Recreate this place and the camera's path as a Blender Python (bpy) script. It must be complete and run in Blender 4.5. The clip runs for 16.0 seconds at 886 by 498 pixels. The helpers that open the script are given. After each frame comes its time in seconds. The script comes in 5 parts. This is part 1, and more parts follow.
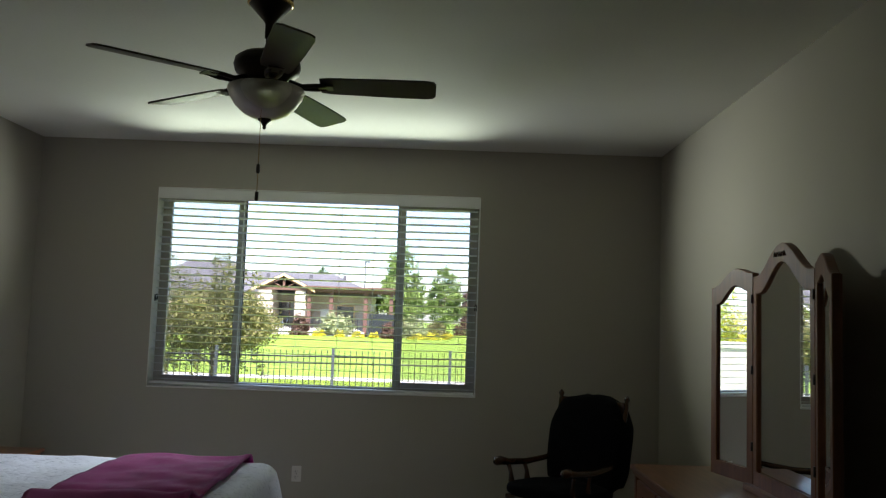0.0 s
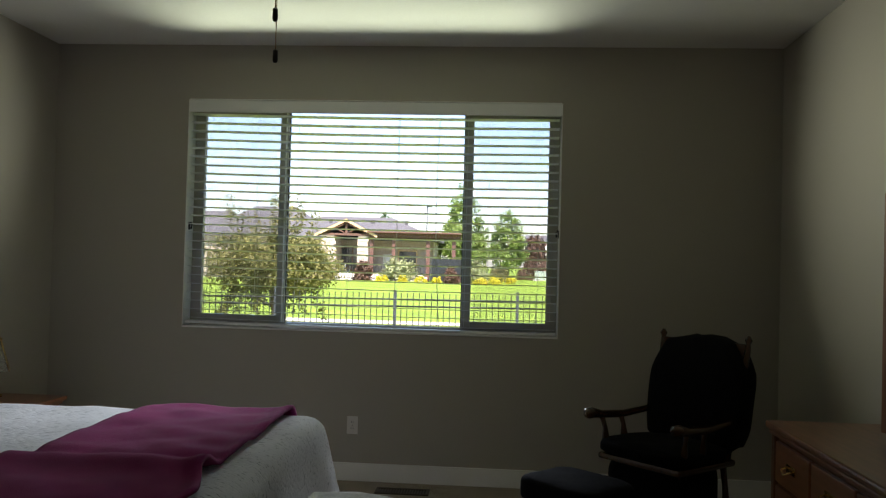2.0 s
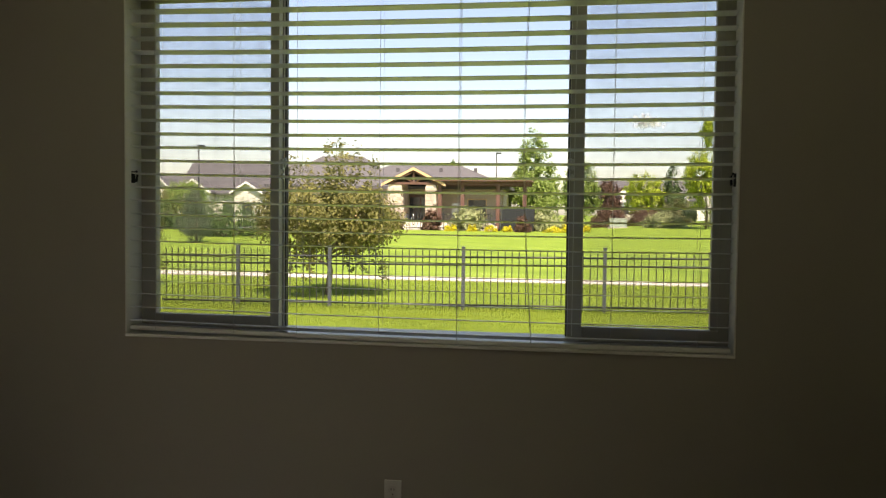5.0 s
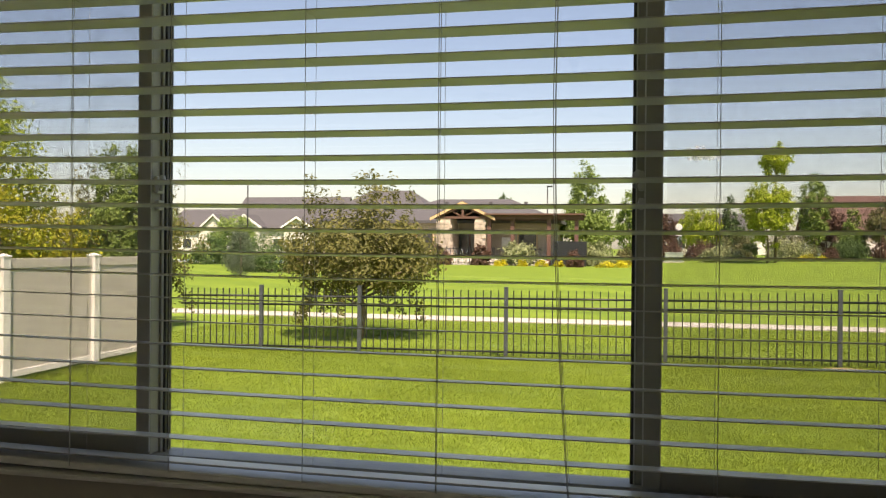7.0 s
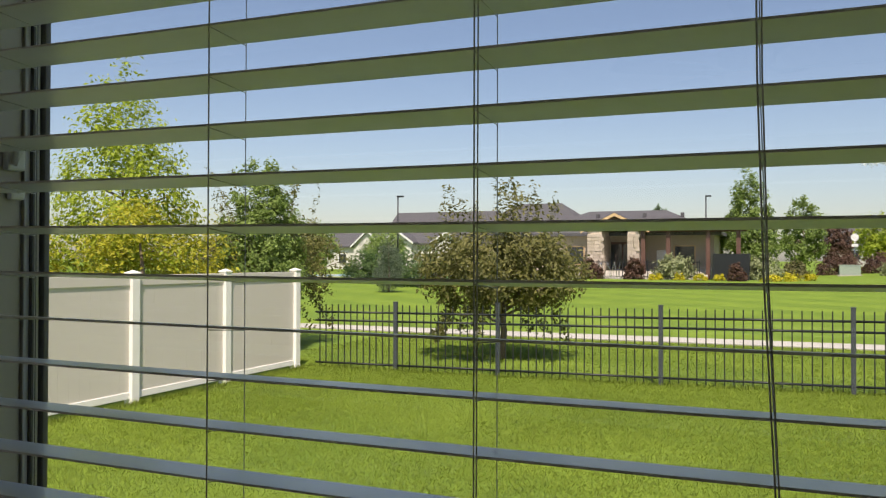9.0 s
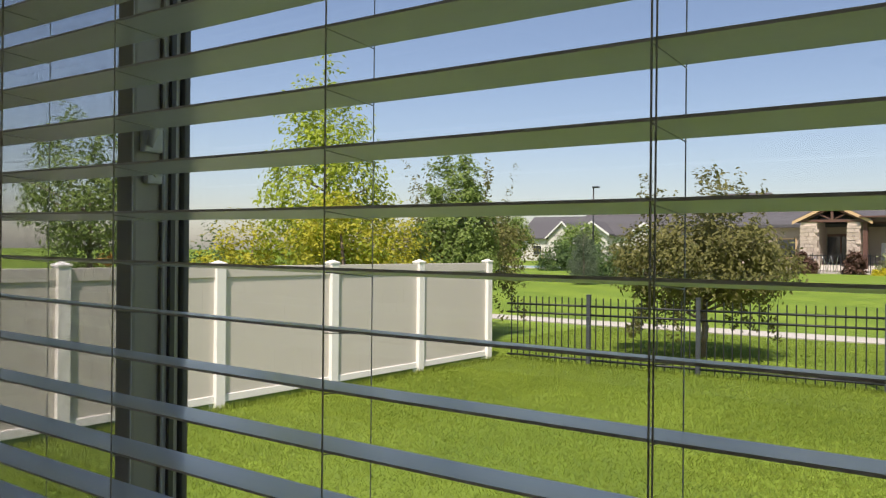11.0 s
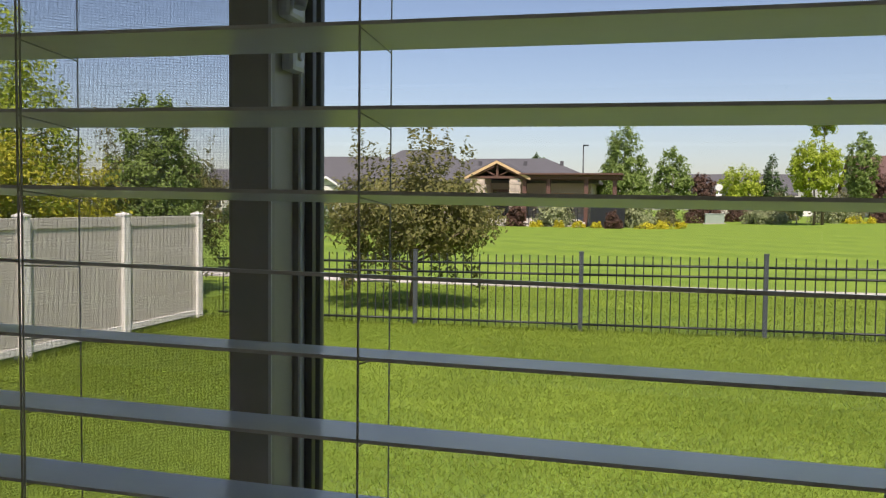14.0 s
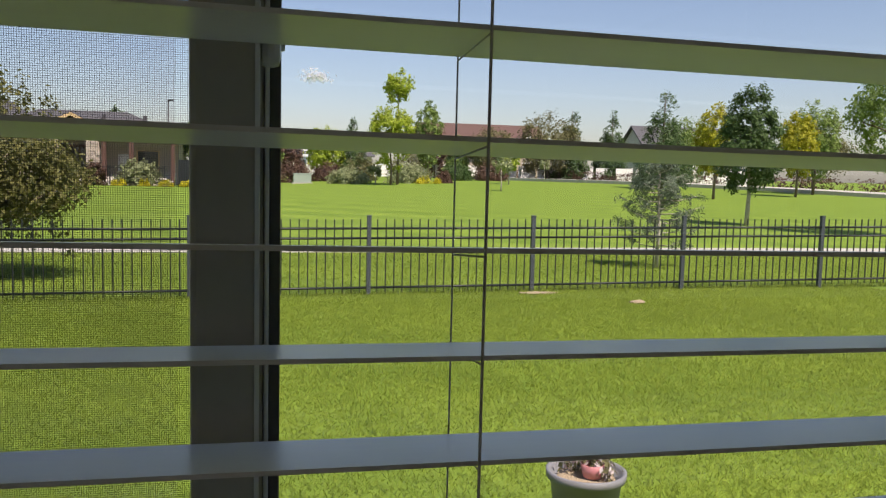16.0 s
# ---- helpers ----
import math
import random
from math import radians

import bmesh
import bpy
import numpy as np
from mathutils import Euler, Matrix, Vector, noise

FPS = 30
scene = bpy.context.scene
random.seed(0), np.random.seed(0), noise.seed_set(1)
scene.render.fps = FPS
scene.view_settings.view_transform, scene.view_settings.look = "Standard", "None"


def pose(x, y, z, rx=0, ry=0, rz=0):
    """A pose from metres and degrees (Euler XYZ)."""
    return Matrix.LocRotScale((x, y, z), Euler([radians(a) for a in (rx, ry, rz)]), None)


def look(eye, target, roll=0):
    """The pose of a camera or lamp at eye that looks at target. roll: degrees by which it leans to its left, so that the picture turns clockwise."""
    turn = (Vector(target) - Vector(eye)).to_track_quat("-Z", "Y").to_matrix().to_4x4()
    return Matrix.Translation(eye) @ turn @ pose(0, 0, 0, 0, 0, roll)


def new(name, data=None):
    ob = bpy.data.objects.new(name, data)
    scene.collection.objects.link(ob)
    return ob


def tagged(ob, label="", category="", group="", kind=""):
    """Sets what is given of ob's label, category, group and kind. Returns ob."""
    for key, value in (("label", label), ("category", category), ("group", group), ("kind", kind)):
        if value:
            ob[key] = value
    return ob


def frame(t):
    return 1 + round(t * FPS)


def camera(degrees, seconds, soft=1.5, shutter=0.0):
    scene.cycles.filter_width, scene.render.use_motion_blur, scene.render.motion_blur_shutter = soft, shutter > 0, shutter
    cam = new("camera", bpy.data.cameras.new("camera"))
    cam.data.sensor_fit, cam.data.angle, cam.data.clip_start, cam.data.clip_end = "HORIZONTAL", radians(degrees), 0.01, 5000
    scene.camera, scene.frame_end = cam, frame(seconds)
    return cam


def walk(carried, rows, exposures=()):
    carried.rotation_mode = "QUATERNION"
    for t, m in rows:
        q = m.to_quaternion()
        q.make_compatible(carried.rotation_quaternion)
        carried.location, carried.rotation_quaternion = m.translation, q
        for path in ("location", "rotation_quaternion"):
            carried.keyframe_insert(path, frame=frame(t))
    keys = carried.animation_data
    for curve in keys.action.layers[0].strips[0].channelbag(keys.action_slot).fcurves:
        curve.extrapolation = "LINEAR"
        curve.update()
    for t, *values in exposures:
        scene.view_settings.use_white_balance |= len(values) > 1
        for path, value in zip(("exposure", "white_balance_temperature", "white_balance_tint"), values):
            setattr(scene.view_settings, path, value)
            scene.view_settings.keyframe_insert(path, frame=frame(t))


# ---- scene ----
# camera and its walk
cam = camera(56.1, 16.0, 1.25)
PATH = [
    (0.0, 0.026, 0.024, 1.492, 95.07, -1.95, 0.02),
    (0.5, 0.024, 0.257, 1.434, 95.35, -1.93, 0.27),
    (1.0, -0.002, 0.488, 1.395, 95.06, -1.91, 0.56),
    (1.5, -0.023, 0.728, 1.376, 93.80, -1.67, 1.70),
    (2.0, -0.060, 0.948, 1.385, 91.21, -1.53, 4.30),
    (2.5, -0.142, 1.231, 1.372, 89.07, -1.32, 6.09),
    (3.0, -0.199, 1.555, 1.379, 87.64, -1.24, 7.57),
    (3.5, -0.241, 1.914, 1.414, 87.03, -1.12, 8.14),
    (6.0, -0.325, 3.786, 1.508, 88.66, -0.58, 10.48),
    (6.5, -0.318, 4.135, 1.528, 89.42, -0.64, 11.56),
    (7.0, -0.355, 4.473, 1.520, 89.84, -0.50, 12.64),
    (7.5, -0.376, 4.766, 1.547, 90.14, -0.49, 14.21),
    (8.0, -0.366, 5.064, 1.534, 90.32, -0.28, 16.76),
    (8.5, -0.416, 5.322, 1.521, 90.51, 0.03, 20.28),
    (9.0, -0.485, 5.517, 1.521, 90.75, -0.12, 23.04),
    (9.5, -0.498, 5.659, 1.546, 90.92, 0.06, 26.79),
    (10.0, -0.488, 5.713, 1.556, 91.13, 0.15, 32.74),
    (12.5, -0.804, 5.704, 1.454, 89.75, -0.65, 37.44),
    (13.0, -0.929, 5.711, 1.505, 88.82, -0.45, 30.46),
    (13.5, -1.063, 5.727, 1.503, 88.07, -0.45, 23.15),
    (14.0, -1.228, 5.738, 1.496, 87.11, -0.62, 14.50),
    (14.5, -1.364, 5.765, 1.558, 86.17, -0.92, 5.81),
    (15.0, -1.444, 5.805, 1.546, 85.68, -1.17, -1.50),
    (15.5, -1.495, 5.834, 1.540, 85.33, -1.22, -7.87),
    (16.0, -1.539, 5.855, 1.544, 84.75, -1.37, -13.39),
]
EXPO = [(0.0, 2.12, 6000, 20), (1.0, 2.02, 6200, 20), (2.0, 1.9, 6450, 19), (3.5, 1.78, 7100, 17), (6.0, 1.15, 8200, 19), (7.0, 0.95, 8100, 19), (8.0, 0.6, 7500, 17), (9.0, 0.46, 7000, 16), (10.0, 0.36, 6750, 17), (12.5, 0.66, 6950, 18), (13.5, 0.5, 6850, 19), (16.0, 0.48, 6800, 19)]
walk(cam, [(r[0], pose(*r[1:])) for r in PATH], EXPO)

# sky, sun and the lamps added at the window to strengthen its daylight
SUN_EL, SUN_AZ = 58.0, 25.0  # the sun stands behind the house, a little to the east side
world = bpy.data.worlds.new("sky")
scene.world = world
world.use_nodes = True
nt = world.node_tree
sky = nt.nodes.new("ShaderNodeTexSky")
sky.sky_type, sky.sun_disc = "NISHITA", False
sky.sun_elevation, sky.sun_rotation = radians(SUN_EL), radians(180 - SUN_AZ)
sky.air_density, sky.dust_density, sky.ozone_density = 1.0, 1.0, 1.9
nt.links.new(sky.outputs[0], nt.nodes["Background"].inputs[0])
nt.nodes["Background"].inputs[1].default_value = 0.108
sun = new("sun", bpy.data.lights.new("sun", "SUN"))
sun.data.energy, sun.data.angle, sun.data.color = 5.0, radians(0.5), (1.0, 0.95, 0.87)
ca = math.cos(radians(SUN_EL))
sun.matrix_basis = look((math.sin(radians(SUN_AZ)) * ca * 50, -math.cos(radians(SUN_AZ)) * ca * 50, math.sin(radians(SUN_EL)) * 50), (0, 0, 0))
# added area lamps just inside the window: they stand in for light from the lawn, up and sideways from its head, and
# from the sky, down and across to the bed
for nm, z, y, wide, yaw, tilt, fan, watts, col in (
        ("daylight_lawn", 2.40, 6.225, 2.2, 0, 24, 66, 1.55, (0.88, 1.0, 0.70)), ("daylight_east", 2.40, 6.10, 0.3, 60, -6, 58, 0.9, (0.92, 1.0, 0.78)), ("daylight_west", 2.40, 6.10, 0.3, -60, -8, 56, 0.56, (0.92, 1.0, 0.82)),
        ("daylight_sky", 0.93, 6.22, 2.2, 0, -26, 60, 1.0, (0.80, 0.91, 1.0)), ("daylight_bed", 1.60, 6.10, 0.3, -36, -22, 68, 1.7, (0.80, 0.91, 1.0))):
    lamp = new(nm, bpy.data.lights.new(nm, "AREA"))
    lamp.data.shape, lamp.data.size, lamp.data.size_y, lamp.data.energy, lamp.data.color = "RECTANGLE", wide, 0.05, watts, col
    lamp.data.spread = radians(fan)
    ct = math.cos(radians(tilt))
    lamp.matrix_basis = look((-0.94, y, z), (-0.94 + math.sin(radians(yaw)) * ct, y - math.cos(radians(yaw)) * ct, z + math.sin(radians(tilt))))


# materials
def mat(name, base, rough=0.6, var=0.15, scale=6.0, fine=90.0, bump=0.15, dist=0.003, metal=0.0, spec=0.5, rand=0.0, island=False, stretch=(1, 1, 1), coat=0.0, sheen=0.0, trans=0.0, tone=None):
    """A procedural surface: base colour with variation at two scales, fine relief, and a spread from piece to piece."""
    m = bpy.data.materials.new(name)
    m.use_nodes = True
    t = m.node_tree
    b = t.nodes["Principled BSDF"]
    b.inputs["Roughness"].default_value, b.inputs["Metallic"].default_value = rough, metal
    b.inputs["Specular IOR Level"].default_value = spec
    b.inputs["Coat Weight"].default_value, b.inputs["Coat Roughness"].default_value = coat, 0.15
    b.inputs["Sheen Weight"].default_value = sheen
    b.inputs["Transmission Weight"].default_value = trans
    geo = t.nodes.new("ShaderNodeNewGeometry")
    mp = t.nodes.new("ShaderNodeMapping")
    mp.inputs["Scale"].default_value = stretch
    t.links.new(geo.outputs["Position"], mp.inputs[0])
    big, small = t.nodes.new("ShaderNodeTexNoise"), t.nodes.new("ShaderNodeTexNoise")
    for n, s, d in ((big, scale, 5), (small, fine, 3)):
        n.inputs["Scale"].default_value, n.inputs["Detail"].default_value = s, d
        t.links.new(mp.outputs[0], n.inputs["Vector"])
    a = t.nodes.new("ShaderNodeMath")
    a.operation = "ADD"
    t.links.new(big.outputs[0], a.inputs[0])
    t.links.new(small.outputs[0], a.inputs[1])
    last = a.outputs[0]
    if rand or island:
        info = geo.outputs["Random Per Island"] if island else t.nodes.new("ShaderNodeObjectInfo").outputs["Random"]
        k = t.nodes.new("ShaderNodeMath")
        k.operation = "MULTIPLY_ADD"
        k.inputs[1].default_value = rand
        t.links.new(info, k.inputs[0])
        t.links.new(last, k.inputs[2])
        last = k.outputs[0]
    ramp = t.nodes.new("ShaderNodeValToRGB")
    lo, hi = 0.55, 1.45 + rand
    half = t.nodes.new("ShaderNodeMapRange")
    half.inputs["From Min"].default_value, half.inputs["From Max"].default_value = lo, hi
    t.links.new(last, half.inputs["Value"])
    t.links.new(half.outputs[0], ramp.inputs[0])
    dark, light = tone if tone else (tuple(c * (1 - var) for c in base), tuple(min(1, c * (1 + var)) for c in base))
    ramp.color_ramp.elements[0].color, ramp.color_ramp.elements[1].color = (*dark, 1), (*light, 1)
    t.links.new(ramp.outputs[0], b.inputs["Base Color"])
    if bump:
        bp = t.nodes.new("ShaderNodeBump")
        bp.inputs["Strength"].default_value, bp.inputs["Distance"].default_value = bump, dist
        t.links.new(a.outputs[0], bp.inputs["Height"])
        t.links.new(bp.outputs[0], b.inputs["Normal"])
    return m


def leaf_mat(name, dark, light, patch=1.5, rand=1.2):
    m = mat(name, light, rough=0.55, tone=(dark, light), rand=rand, island=True, bump=0.0, scale=patch, fine=20, spec=0.3)
    t = m.node_tree
    b = t.nodes["Principled BSDF"]
    tr, mx = t.nodes.new("ShaderNodeBsdfTranslucent"), t.nodes.new("ShaderNodeMixShader")
    t.links.new(b.inputs["Base Color"].links[0].from_socket, tr.inputs[0])
    mx.inputs[0].default_value = 0.45
    t.links.new(b.outputs[0], mx.inputs[1])
    t.links.new(tr.outputs[0], mx.inputs[2])
    t.links.new(mx.outputs[0], t.nodes["Material Output"].inputs[0])
    return m


def pane_mat():
    m = bpy.data.materials.new("window_glass")
    m.use_nodes = True
    t = m.node_tree
    t.nodes.remove(t.nodes["Principled BSDF"])
    tr, gl, lw, mx = [t.nodes.new("ShaderNode" + n) for n in ("BsdfTransparent", "BsdfGlossy", "LayerWeight", "MixShader")]
    pw, fr = t.nodes.new("ShaderNodeMath"), t.nodes.new("ShaderNodeMath")
    pw.operation, fr.operation = "POWER", "MULTIPLY_ADD"
    lw.inputs[0].default_value = 0.5
    pw.inputs[1].default_value = 5.0
    fr.inputs[1].default_value, fr.inputs[2].default_value = 0.95, 0.035
    t.links.new(lw.outputs["Facing"], pw.inputs[0])
    t.links.new(pw.outputs[0], fr.inputs[0])
    tr.inputs[0].default_value = (0.965, 0.96, 0.965, 1)
    gl.inputs["Roughness"].default_value = 0.01
    for a, i in ((fr, 0), (tr, 1), (gl, 2)):
        t.links.new(a.outputs[0], mx.inputs[i])
    t.links.new(mx.outputs[0], t.nodes["Material Output"].inputs[0])
    return m


def screen_mat():
    """Woven insect screen: thin dark threads with open squares between them."""
    m = bpy.data.materials.new("insect_screen")
    m.use_nodes = True
    t = m.node_tree
    b = t.nodes["Principled BSDF"]
    b.inputs["Base Color"].default_value = (0.13, 0.13, 0.13, 1)
    b.inputs["Roughness"].default_value = 0.6
    geo, sep = t.nodes.new("ShaderNodeNewGeometry"), t.nodes.new("ShaderNodeSeparateXYZ")
    t.links.new(geo.outputs["Position"], sep.inputs[0])
    hits = []
    for ax in (0, 2):
        k, fr, cm = [t.nodes.new("ShaderNodeMath") for _ in range(3)]
        k.operation, fr.operation, cm.operation = "MULTIPLY", "FRACT", "LESS_THAN"
        k.inputs[1].default_value = 1 / 0.0015
        cm.inputs[1].default_value = 0.15
        t.links.new(sep.outputs[ax], k.inputs[0])
        t.links.new(k.outputs[0], fr.inputs[0])
        t.links.new(fr.outputs[0], cm.inputs[0])
        hits.append(cm)
    mxm = t.nodes.new("ShaderNodeMath")
    mxm.operation = "MAXIMUM"
    t.links.new(hits[0].outputs[0], mxm.inputs[0])
    t.links.new(hits[1].outputs[0], mxm.inputs[1])
    tr, mx = t.nodes.new("ShaderNodeBsdfTransparent"), t.nodes.new("ShaderNodeMixShader")
    t.links.new(mxm.outputs[0], mx.inputs[0])
    t.links.new(tr.outputs[0], mx.inputs[1])
    t.links.new(b.outputs[0], mx.inputs[2])
    t.links.new(mx.outputs[0], t.nodes["Material Output"].inputs[0])
    return m


def cloud_mat():
    """Thin white vapour: mostly open, a little white."""
    m = bpy.data.materials.new("cloud_vapour")
    m.use_nodes = True
    t = m.node_tree
    t.nodes.remove(t.nodes["Principled BSDF"])
    tr, df, tl, both, mx = [t.nodes.new("ShaderNode" + n) for n in ("BsdfTransparent", "BsdfDiffuse", "BsdfTranslucent", "MixShader", "MixShader")]
    df.inputs[0].default_value = tl.inputs[0].default_value = (0.9, 0.9, 0.92, 1)
    mx.inputs[0].default_value = 0.3
    for a, b, i in ((df, both, 1), (tl, both, 2), (tr, mx, 1), (both, mx, 2)):
        t.links.new(a.outputs[0], b.inputs[i])
    t.links.new(mx.outputs[0], t.nodes["Material Output"].inputs[0])
    return m


M = dict(
    wall=mat("painted_drywall", (0.41, 0.383, 0.32), rough=0.75, var=0.03, scale=2, fine=220, bump=0.25, dist=0.0015, spec=0.3),
    ceiling=mat("ceiling_paint", (0.78, 0.77, 0.73), rough=0.8, var=0.03, scale=3, fine=60, bump=0.35, dist=0.003, spec=0.3),
    trim=mat("white_trim_paint", (0.84, 0.83, 0.78), rough=0.35, var=0.03, bump=0.05),
    carpet=mat("beige_carpet", (0.31, 0.25, 0.185), rough=0.95, var=0.35, scale=14, fine=260, bump=0.9, dist=0.008, sheen=0.3, spec=0.1),
    slat=mat("white_blind_slat", (0.80, 0.80, 0.76), rough=0.3, var=0.02, bump=0.06, fine=120, stretch=(0.2, 1, 1)),
    cord=mat("white_cord", (0.62, 0.61, 0.57), rough=0.8, bump=0.0),
    vinyl=mat("almond_window_vinyl", (0.50, 0.46, 0.37), rough=0.4, var=0.04, bump=0.05),
    vinyl_dark=mat("bronze_outer_frame", (0.10, 0.095, 0.08), rough=0.45, var=0.1, bump=0.05),
    glass=pane_mat(), screen=screen_mat(),
    plastic=mat("ivory_plastic", (0.72, 0.70, 0.64), rough=0.35, var=0.03, bump=0.03),
    black=mat("plain_black", (0.015, 0.015, 0.015), rough=0.6, bump=0.0),
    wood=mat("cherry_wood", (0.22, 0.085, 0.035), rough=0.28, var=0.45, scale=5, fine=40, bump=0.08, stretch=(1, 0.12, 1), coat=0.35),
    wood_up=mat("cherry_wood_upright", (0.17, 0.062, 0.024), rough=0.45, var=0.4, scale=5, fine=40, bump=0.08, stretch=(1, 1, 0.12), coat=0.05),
    chairwood=mat("dark_maple_wood", (0.06, 0.024, 0.010), rough=0.25, var=0.4, scale=6, fine=40, bump=0.05, coat=0.5),
    brass=mat("polished_brass", (0.80, 0.58, 0.24), rough=0.2, var=0.15, metal=1.0, bump=0.03),
    steel=mat("nickel_steel", (0.6, 0.6, 0.58), rough=0.25, var=0.1, metal=1.0, bump=0.02),
    bronze=mat("oil_rubbed_bronze", (0.035, 0.026, 0.02), rough=0.38, var=0.3, metal=0.6, bump=0.05),
    blade=mat("dark_walnut_blade", (0.045, 0.03, 0.02), rough=0.35, var=0.35, scale=6, fine=50, bump=0.05, stretch=(1, 1, 1)),
    bowl=mat("alabaster_glass", (0.78, 0.74, 0.62), rough=0.35, var=0.12, scale=9, fine=30, bump=0.03, trans=0.25),
    coverlet=None,
    blanket=mat("maroon_fleece", (0.24, 0.010, 0.10), rough=0.9, var=0.3, scale=7, fine=240, bump=0.5, dist=0.004, sheen=0.08, spec=0.1),
    throw=mat("cream_knit", (0.80, 0.79, 0.75), rough=0.95, var=0.25, scale=25, fine=140, bump=0.9, dist=0.01, spec=0.1),
    darkcloth=mat("black_plush_throw", (0.005, 0.005, 0.006), rough=0.95, var=0.4, scale=20, fine=180, bump=0.6, dist=0.005, spec=0.1),
    vent=mat("brown_metal_register", (0.07, 0.05, 0.035), rough=0.45, var=0.2, metal=0.3),
    mirror=mat("mirror_silver", (0.90, 0.92, 0.91), rough=0.015, var=0.01, metal=1.0, bump=0.0),
    lawn=mat("lawn_soil_green", (0.10, 0.19, 0.022), rough=0.9, tone=((0.09, 0.155, 0.017), (0.22, 0.31, 0.04)), scale=0.9, fine=55, bump=0.5, dist=0.02, spec=0.15),
    grass=leaf_mat("grass_blades", (0.11, 0.175, 0.018), (0.45, 0.56, 0.08), 6.0, 0.8),
    concrete=mat("pale_concrete", (0.44, 0.415, 0.36), rough=0.85, var=0.12, scale=1.2, fine=40, bump=0.3),
    iron=mat("black_powder_coated_iron", (0.015, 0.017, 0.019), rough=0.45, var=0.25, bump=0.08),
    ironpost=mat("weathered_iron_post", (0.05, 0.058, 0.066), rough=0.5, var=0.2, bump=0.08),
    pvc=mat("beige_vinyl_fence", (0.58, 0.54, 0.47), rough=0.5, var=0.05, scale=1.5, fine=30, bump=0.05),
    pvcpost=mat("white_vinyl_post", (0.82, 0.80, 0.74), rough=0.45, var=0.03, scale=2, fine=30, bump=0.04),
    bark=mat("grey_brown_bark", (0.16, 0.12, 0.085), rough=0.9, var=0.4, scale=10, fine=60, bump=0.8, dist=0.01, stretch=(1, 1, 0.25)),
    palebark=mat("pale_bark", (0.42, 0.38, 0.32), rough=0.9, var=0.3, scale=10, fine=60, bump=0.5, dist=0.01),
    crab=leaf_mat("crabapple_leaf", (0.07, 0.085, 0.022), (0.29, 0.27, 0.085)),
    lime=leaf_mat("lime_green_leaf", (0.22, 0.30, 0.02), (0.52, 0.60, 0.07)),
    green=leaf_mat("mid_green_leaf", (0.11, 0.18, 0.035), (0.34, 0.44, 0.12)),
    deep=leaf_mat("deep_green_leaf", (0.045, 0.09, 0.028), (0.15, 0.23, 0.075)),
    golden=leaf_mat("golden_green_leaf", (0.27, 0.27, 0.015), (0.56, 0.53, 0.05)),
    pine=leaf_mat("blue_green_needle", (0.08, 0.11, 0.07), (0.23, 0.28, 0.18)),
    plum=leaf_mat("plum_leaf", (0.085, 0.05, 0.035), (0.22, 0.13, 0.09)),
    olive=leaf_mat("olive_leaf", (0.1, 0.1, 0.04), (0.27, 0.26, 0.11)),
    sage=leaf_mat("sage_variegated_leaf", (0.16, 0.20, 0.08), (0.50, 0.53, 0.29)),
    flower=leaf_mat("yellow_flower", (0.36, 0.36, 0.02), (0.82, 0.70, 0.05)),
    petal=leaf_mat("pale_petal", (0.5, 0.35, 0.35), (0.85, 0.82, 0.78)),
    straw=leaf_mat("orange_straw", (0.35, 0.16, 0.03), (0.6, 0.32, 0.08)),
    shingle=mat("grey_shingle", (0.085, 0.083, 0.087), rough=0.9, var=0.25, scale=2, fine=14, bump=0.4, dist=0.02),
    shingle_brown=mat("brown_shingle", (0.11, 0.062, 0.05), rough=0.9, var=0.25, scale=2, fine=14, bump=0.4, dist=0.02),
    stucco=mat("tan_stucco", (0.44, 0.37, 0.285), rough=0.9, var=0.08, scale=2, fine=50, bump=0.3),
    siding=mat("pale_siding", (0.62, 0.60, 0.54), rough=0.8, var=0.06, scale=2, fine=40, bump=0.2),
    stone=mat("ledge_stone", (0.50, 0.42, 0.34), rough=0.9, var=0.4, scale=2.2, fine=12, bump=0.8, dist=0.03, rand=0.6),
    timber=mat("brown_timber", (0.125, 0.062, 0.044), rough=0.7, var=0.25, scale=3, fine=25, bump=0.2),
    fascia=mat("tan_fascia", (0.62, 0.43, 0.23), rough=0.6, var=0.1, bump=0.1),
    darkglass=mat("dark_window_glass", (0.03, 0.035, 0.04), rough=0.12, var=0.3, bump=0.0, spec=0.8),
    whitemetal=mat("white_metal", (0.75, 0.75, 0.72), rough=0.5, var=0.05, bump=0.05),
    greenbox=mat("green_steel_box", (0.30, 0.36, 0.30), rough=0.5, var=0.06, bump=0.05),
    pool=mat("pool_water", (0.20, 0.50, 0.62), rough=0.12, var=0.1, scale=0.6, fine=6, bump=0.2, dist=0.02),
    cloud=cloud_mat(),
    pot=mat("grey_plastic_planter", (0.20, 0.20, 0.20), rough=0.55, var=0.15, bump=0.1),
    asphalt=mat("asphalt", (0.055, 0.055, 0.055), rough=0.95, var=0.2, scale=1, fine=60, bump=0.3),
    dirt=mat("dry_soil", (0.36, 0.28, 0.18), rough=1.0, var=0.3, scale=8, fine=70, bump=0.8, dist=0.02),
)


